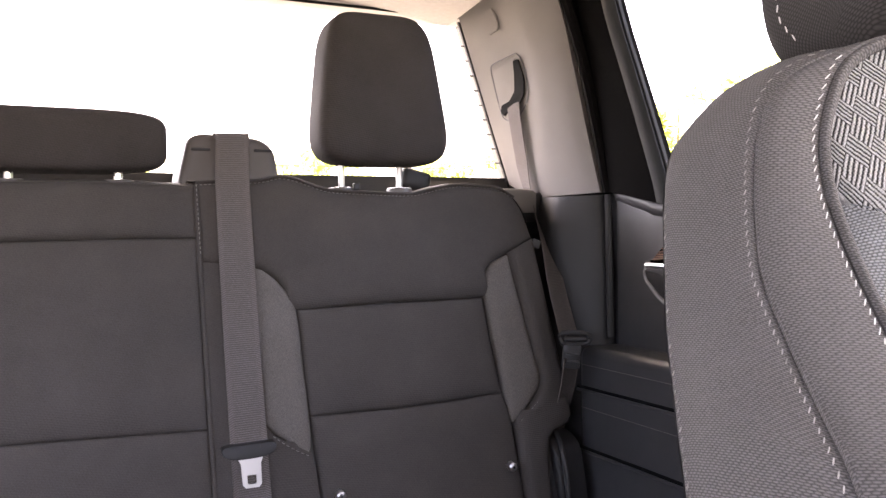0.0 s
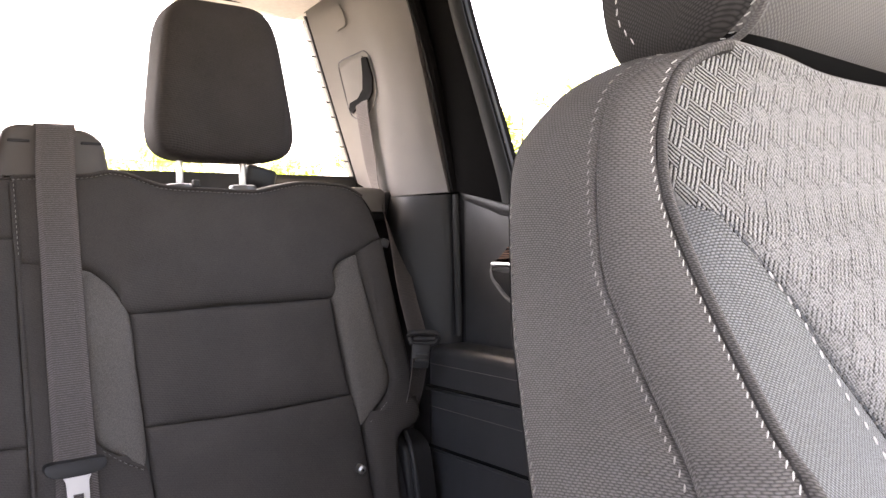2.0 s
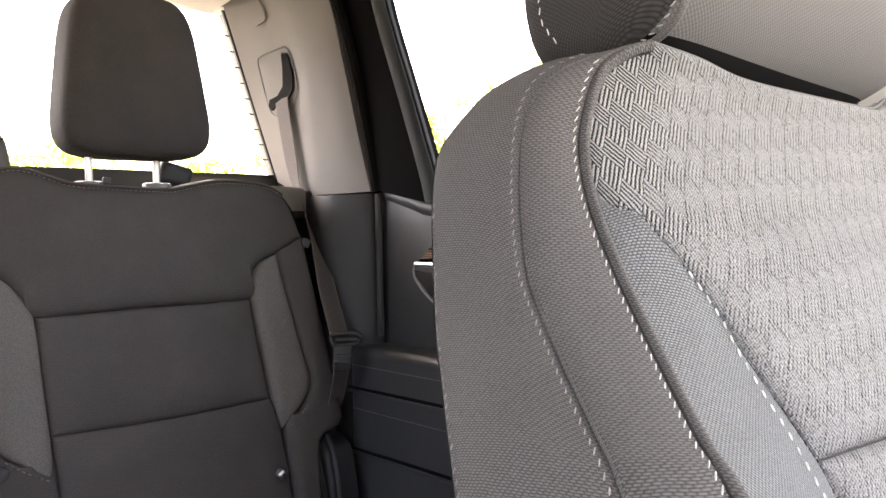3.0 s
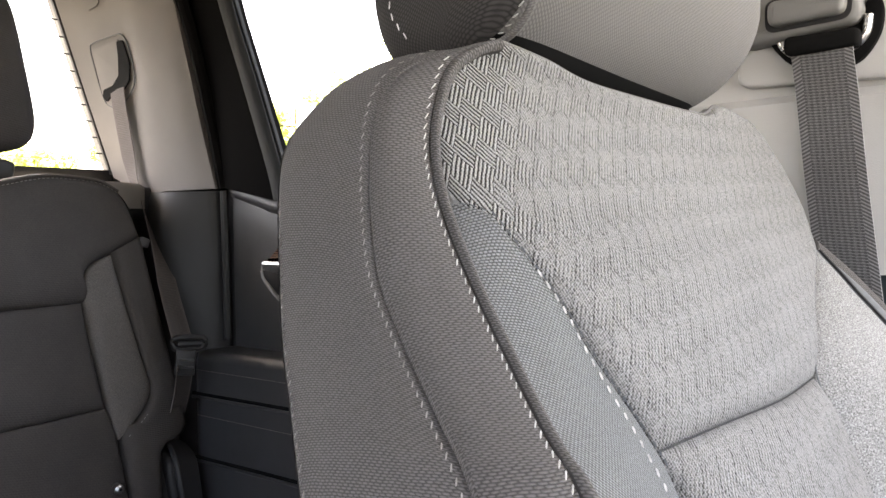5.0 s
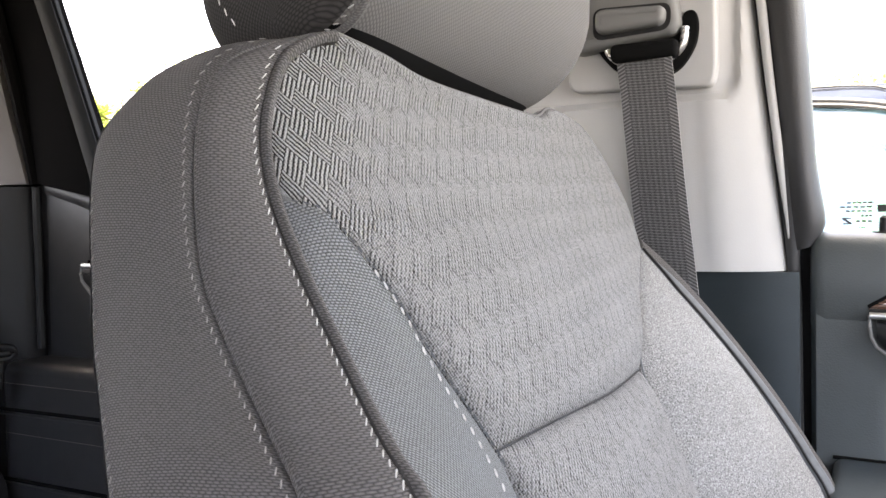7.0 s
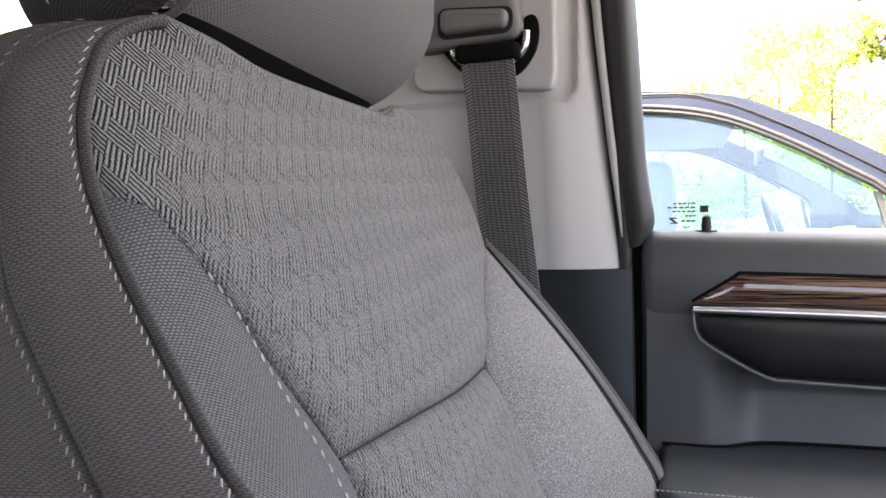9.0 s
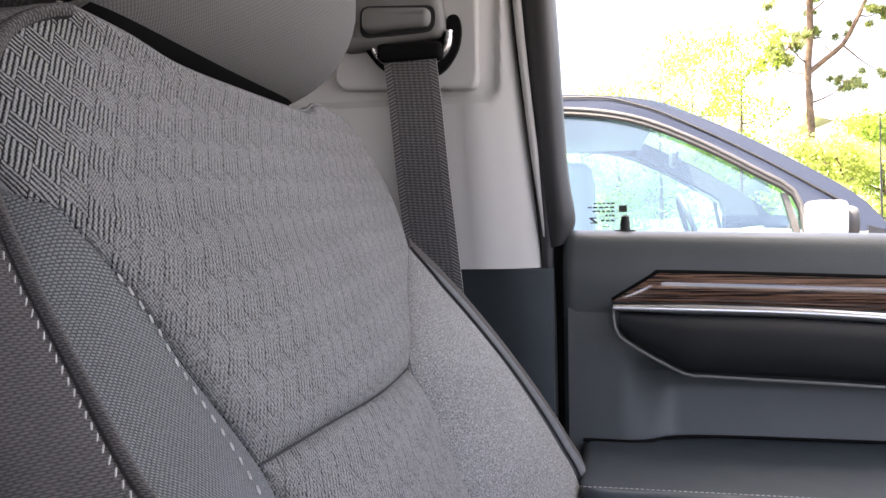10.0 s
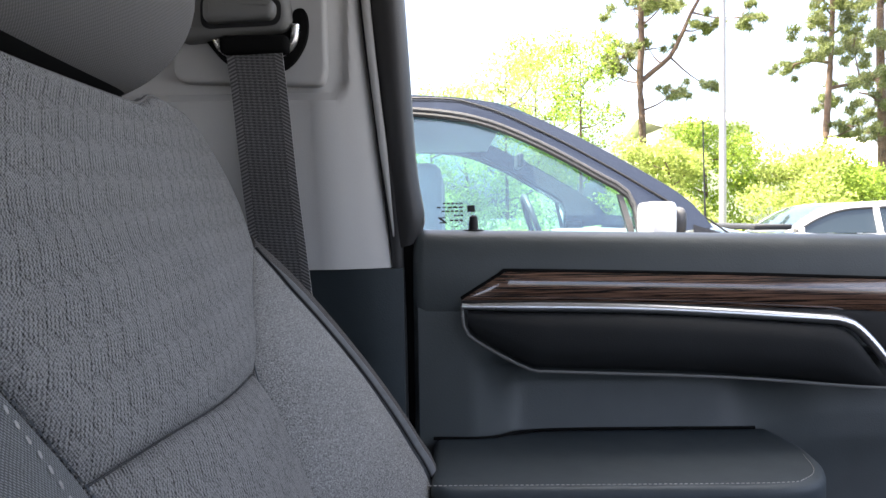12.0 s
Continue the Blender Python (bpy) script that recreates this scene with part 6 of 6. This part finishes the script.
def leaves(bm, centre, radius, count, size, rng, flat=0.8):
    """Scatters folded leaf sprays through one clump."""
    c = np.array(centre)
    for _ in range(count):
        d = rng.normal(size=3)
        d = d / np.linalg.norm(d) * radius * (0.25 + 0.75 * rng.random() ** 0.5)
        d[2] *= flat
        p = Vector(c + d)
        a = Vector(rng.normal(size=3)).normalized()
        b = a.orthogonal().normalized()
        n = a.cross(b)
        s = size * (0.5 + rng.random())
        q = [p - a * s * 0.5, p + b * s * 0.32 + n * s * 0.12, p + a * s * 0.5, p - b * s * 0.32 + n * s * 0.12]
        v = [bm.verts.new(t) for t in q]
        bm.faces.new((v[0], v[1], v[2]))
        bm.faces.new((v[0], v[2], v[3]))


def tree(name, label, x, y, height, crown0, spread, material, seed, clumps=26, per=150, size=0.22, lean=(0, 0), trunk_r=0.16, limbs=7, group=""):
    """A trunk with limbs and an uneven crown of leaf clumps from height crown0 up."""
    rng = np.random.default_rng(seed)
    t = thing(name, (x, y, 0.0), label, "tree", group)
    tip = (x + lean[0], y + lean[1], height * 0.93)
    tr = cr([(x, y, 0), (x + lean[0] * 0.3 + rng.normal() * 0.06, y + lean[1] * 0.3, height * 0.35), (x + lean[0] * 0.6, y + lean[1] * 0.6 + rng.normal() * 0.1, height * 0.65), tip], 16)
    part("trunk", tube(tr, list(np.linspace(trunk_r, trunk_r * 0.25, 16)), 10), M_BARK, t)
    bm = bmesh.new()
    ends = []
    for i in range(limbs):
        z = crown0 + (height - crown0) * (i + 0.3) / limbs
        k = int(np.clip(z / height * 15, 1, 14))
        a = rng.random() * 6.28
        r = spread * (0.55 + 0.5 * rng.random()) * (1.0 - 0.45 * (z - crown0) / max(0.1, height - crown0))
        e = tr[k] + np.array((math.cos(a) * r, math.sin(a) * r, r * (0.25 + 0.5 * rng.random())))
        m = (tr[k] + e) / 2 + np.array((0, 0, -0.12 * r))
        part("limb", tube(cr([tr[k], m, e], 8), list(np.linspace(trunk_r * 0.4, trunk_r * 0.1, 8)), 6), M_BARK, t)
        ends += [e, (m + e) / 2]
    for i in range(clumps):
        if i < len(ends):
            c = ends[i]
        else:
            h = rng.random()
            a, r = rng.random() * 6.28, spread * (rng.random() ** 0.5) * (1.05 - 0.6 * h)
            c = np.array((x + lean[0] * h + math.cos(a) * r, y + lean[1] * h + math.sin(a) * r, crown0 + (height - crown0) * h))
        leaves(bm, c, spread * (0.22 + 0.22 * rng.random()), per, size, rng)
    part("crown", bm, material, t, smooth=False)
    return t


# trees behind the bays on the driver's side
_hedge = [(24.5, -0.5, 5.5, 0.6, 1.9), (26.5, -2.9, 7.4, 2.6, 1.9), (23, 3.2, 5.4, 0.6, 1.9), (24, 0.6, 5.2, 0.5, 2.0), (23.5, -1.6, 6.2, 0.6, 1.9), (24.5, -3.9, 6.6, 0.5, 2.0), (23, -5.9, 3.6, 0.3, 1.7), (25, -7.9, 4.2, 0.4, 1.8), (24, -10.2, 3.3, 0.3, 1.9), (25, -12.6, 3.1, 0.3, 1.9), (24, -15.4, 4.0, 0.4, 2.0), (26, 6.5, 5.8, 0.6, 2.2), (26, -18, 5, 0.5, 2.2)]
for _i, (_x, _y, _h, _c, _s) in enumerate(_hedge):
    tree("shrub_tree", "bright green leafy young tree", _x, _y, _h, _c, _s, M_LEAF_Y if _i % 2 == 0 else M_LEAF, 20 + _i, 38, 430 if _h < 4.5 else 190, 0.092, (0, 0), 0.07, 8, "young trees along the verge")


def needles(bm, centre, radius, count, rng):
    """Tufts of thin needles through a flat, ragged clump."""
    c = np.array(centre)
    for _ in range(count):
        d = rng.normal(size=3)
        d = d / np.linalg.norm(d) * radius * rng.random() ** 0.6
        d[2] *= 0.6
        p = Vector(c + d)
        for _k in range(5):
            a = Vector(rng.normal(size=3) + np.array((0, 0, 0.5))).normalized()
            b = a.orthogonal().normalized()
            s = 0.12 + 0.12 * rng.random()
            v = [bm.verts.new(t) for t in (p - b * 0.016, p + b * 0.016, p + a * s)]
            bm.faces.new(v)


def pine(label, trunk, radius, limbs, clumps, seed):
    """A pine with a bare trunk, crooked limbs and separate tufted clumps (x, y, z, radius)."""
    rng = np.random.default_rng(seed)
    t = thing("pine_tree", (trunk[0][0], trunk[0][1], 0.0), label, "tree", "pines")
    part("trunk", tube(cr(trunk, 24), list(np.linspace(radius, radius * 0.45, 24)), 10), M_BARK, t)
    tr = cr(trunk, 40)
    for pts, r in limbs:
        part("limb", tube(cr(pts, 18), list(np.linspace(r, r * 0.35, 18)), 8), M_BARK, t)
    ends = [cr(pts, 18) for pts, _r in limbs] + [tr]
    bm = bmesh.new()
    for x, y, z, r in clumps:
        c = np.array((x + 0.5 * rng.normal(), y, z))
        allp = np.vstack(ends)
        k = allp[np.argmin(np.linalg.norm(allp - (c - np.array((0, 0, 0.4))), axis=1))]
        part("twig", tube(cr([k, (k + c) / 2 + np.array((0, 0, -0.08)), c], 8), list(np.linspace(0.035, 0.012, 8)), 5), M_BARK, t)
        for _ in range(13):
            o = rng.normal(size=3) * np.array((0.75, 0.75, 0.36)) * r
            part("twig", tube([c, c + o * 0.5 + np.array((0, 0, 0.03)), c + o], [0.012, 0.009, 0.005], 4), M_BARK, t)
            needles(bm, c + o, r * 0.30, int(30 * r / 0.6), rng)
    part("crown", bm, M_PINE, t, smooth=False)


pine("tall pine with a forked reddish trunk", [(25.5, -6.05, 0), (25.5, -6.0, 4.0), (25.5, -5.92, 5.7), (25.5, -5.975, 6.6), (25.5, -5.96, 8.5), (25.5, -5.9, 11.5)], 0.15,
     [([(25.5, -5.92, 5.6), (25.5, -6.43, 6.02), (25.45, -6.87, 6.4), (25.4, -7.23, 7.1), (25.4, -7.5, 7.7), (25.35, -7.9, 8.5), (25.3, -8.3, 10.0)], 0.085)],
     [(25.5, -5.40, 6.35, 0.62), (25.4, -5.2, 6.0, 0.4), (25.5, -5.85, 8.0, 0.85), (25.6, -6.38, 6.75, 0.48), (25.5, -6.5, 7.9, 0.55), (25.4, -7.9, 7.3, 0.45), (25.3, -8.8, 7.4, 0.55), (25.5, -8.05, 5.42, 0.28), (25.5, -7.03, 5.3, 0.38), (25.5, -5.6, 9.6, 0.9), (25.3, -8.3, 10.0, 0.9), (25.5, -6.4, 10.6, 0.9)], 61)
pine("tall slender pine with ragged crown", [(26, -11.85, 0), (26, -11.93, 3.2), (26, -12.0, 4.6), (26, -12.14, 7.25), (26, -12.2, 11.5)], 0.13,
     [([(26, -12.05, 5.4), (26, -12.6, 5.5), (26, -13.3, 5.6)], 0.07), ([(26, -12.1, 6.2), (26.1, -11.6, 6.3), (26.1, -11.0, 6.2)], 0.06)],
     [(26, -11.7, 7.1, 0.60), (26, -11.05, 6.15, 0.42), (26, -12.35, 7.6, 0.8), (26, -11.5, 8.0, 0.62), (26, -13.0, 6.8, 0.7), (26, -12.45, 5.2, 0.55), (26, -13.2, 5.55, 0.6), (26, -12.75, 4.15, 0.5), (26, -11.5, 6.35, 0.45), (26, -12.1, 9.4, 0.9), (26, -12.8, 8.6, 0.8)], 62)
pine("tall slender pine with ragged crown", [(27, -14.3, 0), (27, -14.3, 4), (27, -14.2, 7), (27, -14.2, 12)], 0.19,
     [([(27, -14.3, 5.0), (27, -13.9, 5.3), (27, -13.5, 5.4)], 0.07)],
     [(27, -14.2, 6.0, 0.8), (27, -14.1, 5.0, 0.7), (27, -13.9, 7.2, 0.8), (27, -14.9, 6.8, 0.9), (27, -14.2, 8.6, 1.0), (27, -15.0, 5.2, 0.8), (27, -14.0, 4.1, 0.6)], 63)
# trees seen past the rear door and the rear window
for _i, (_az, _r, _h) in enumerate(((36, 27, 4.9), (41, 24, 5.6), (45.5, 25, 6.4), (49, 23, 6.6), (53, 26, 5.8), (32, 30, 4.6))):
    _x, _y = _r * math.sin(radians(_az)), _r * math.cos(radians(_az))
    tree("roadside_tree", "bright green leafy tree beside the car park", _x, _y, _h, 0.6, 1.9, M_LEAF_Y, 80 + _i, 28, 220, 0.15, (0, 0), 0.09, 7, "trees beside the car park")
for _i, (_az, _r, _h) in enumerate(((3, 44, 5.6), (8, 42, 5.2), (12.5, 40, 6.1), (15.5, 42, 6.3), (19, 41, 4.9), (23, 40, 5.3), (26.5, 43, 5.0), (30, 40, 5.6), (-3, 44, 5.4))):
    _x, _y = _r * math.sin(radians(_az)), _r * math.cos(radians(_az))
    tree("far_tree", "distant yellow-green leafy tree in sunlight", _x, _y, _h, 0.8, 2.4, M_LEAF_Y, 120 + _i, 24, 170, 0.24, (0, 0), 0.12, 6, "distant trees behind the truck")


def house(x, y, ridge, eave, half, depth, label):
    h = thing("house", (x, y, 0), label, "house")
    part("wall", rbox((x, y, eave / 2), (depth, half * 2, eave), 0.0), M_SIDING, h, smooth=False)
    part("roof", slab([(x - depth / 2 - 0.4, eave - 0.1), (x, ridge), (x + depth / 2 + 0.4, eave - 0.1), (x + depth / 2 + 0.4, eave + 0.12), (x, ridge + 0.22), (x - depth / 2 - 0.4, eave + 0.12)], in_y, y - half - 0.4, y + half + 0.4), M_ROOFING, h, smooth=False)
    return h


house(38, -10.8, 5.95, 5.2, 1.7, 8, "pale house with a light pitched roof behind trees")
house(40, -14.6, 5.0, 3.3, 5.0, 9, "low pale house with a long light roof")
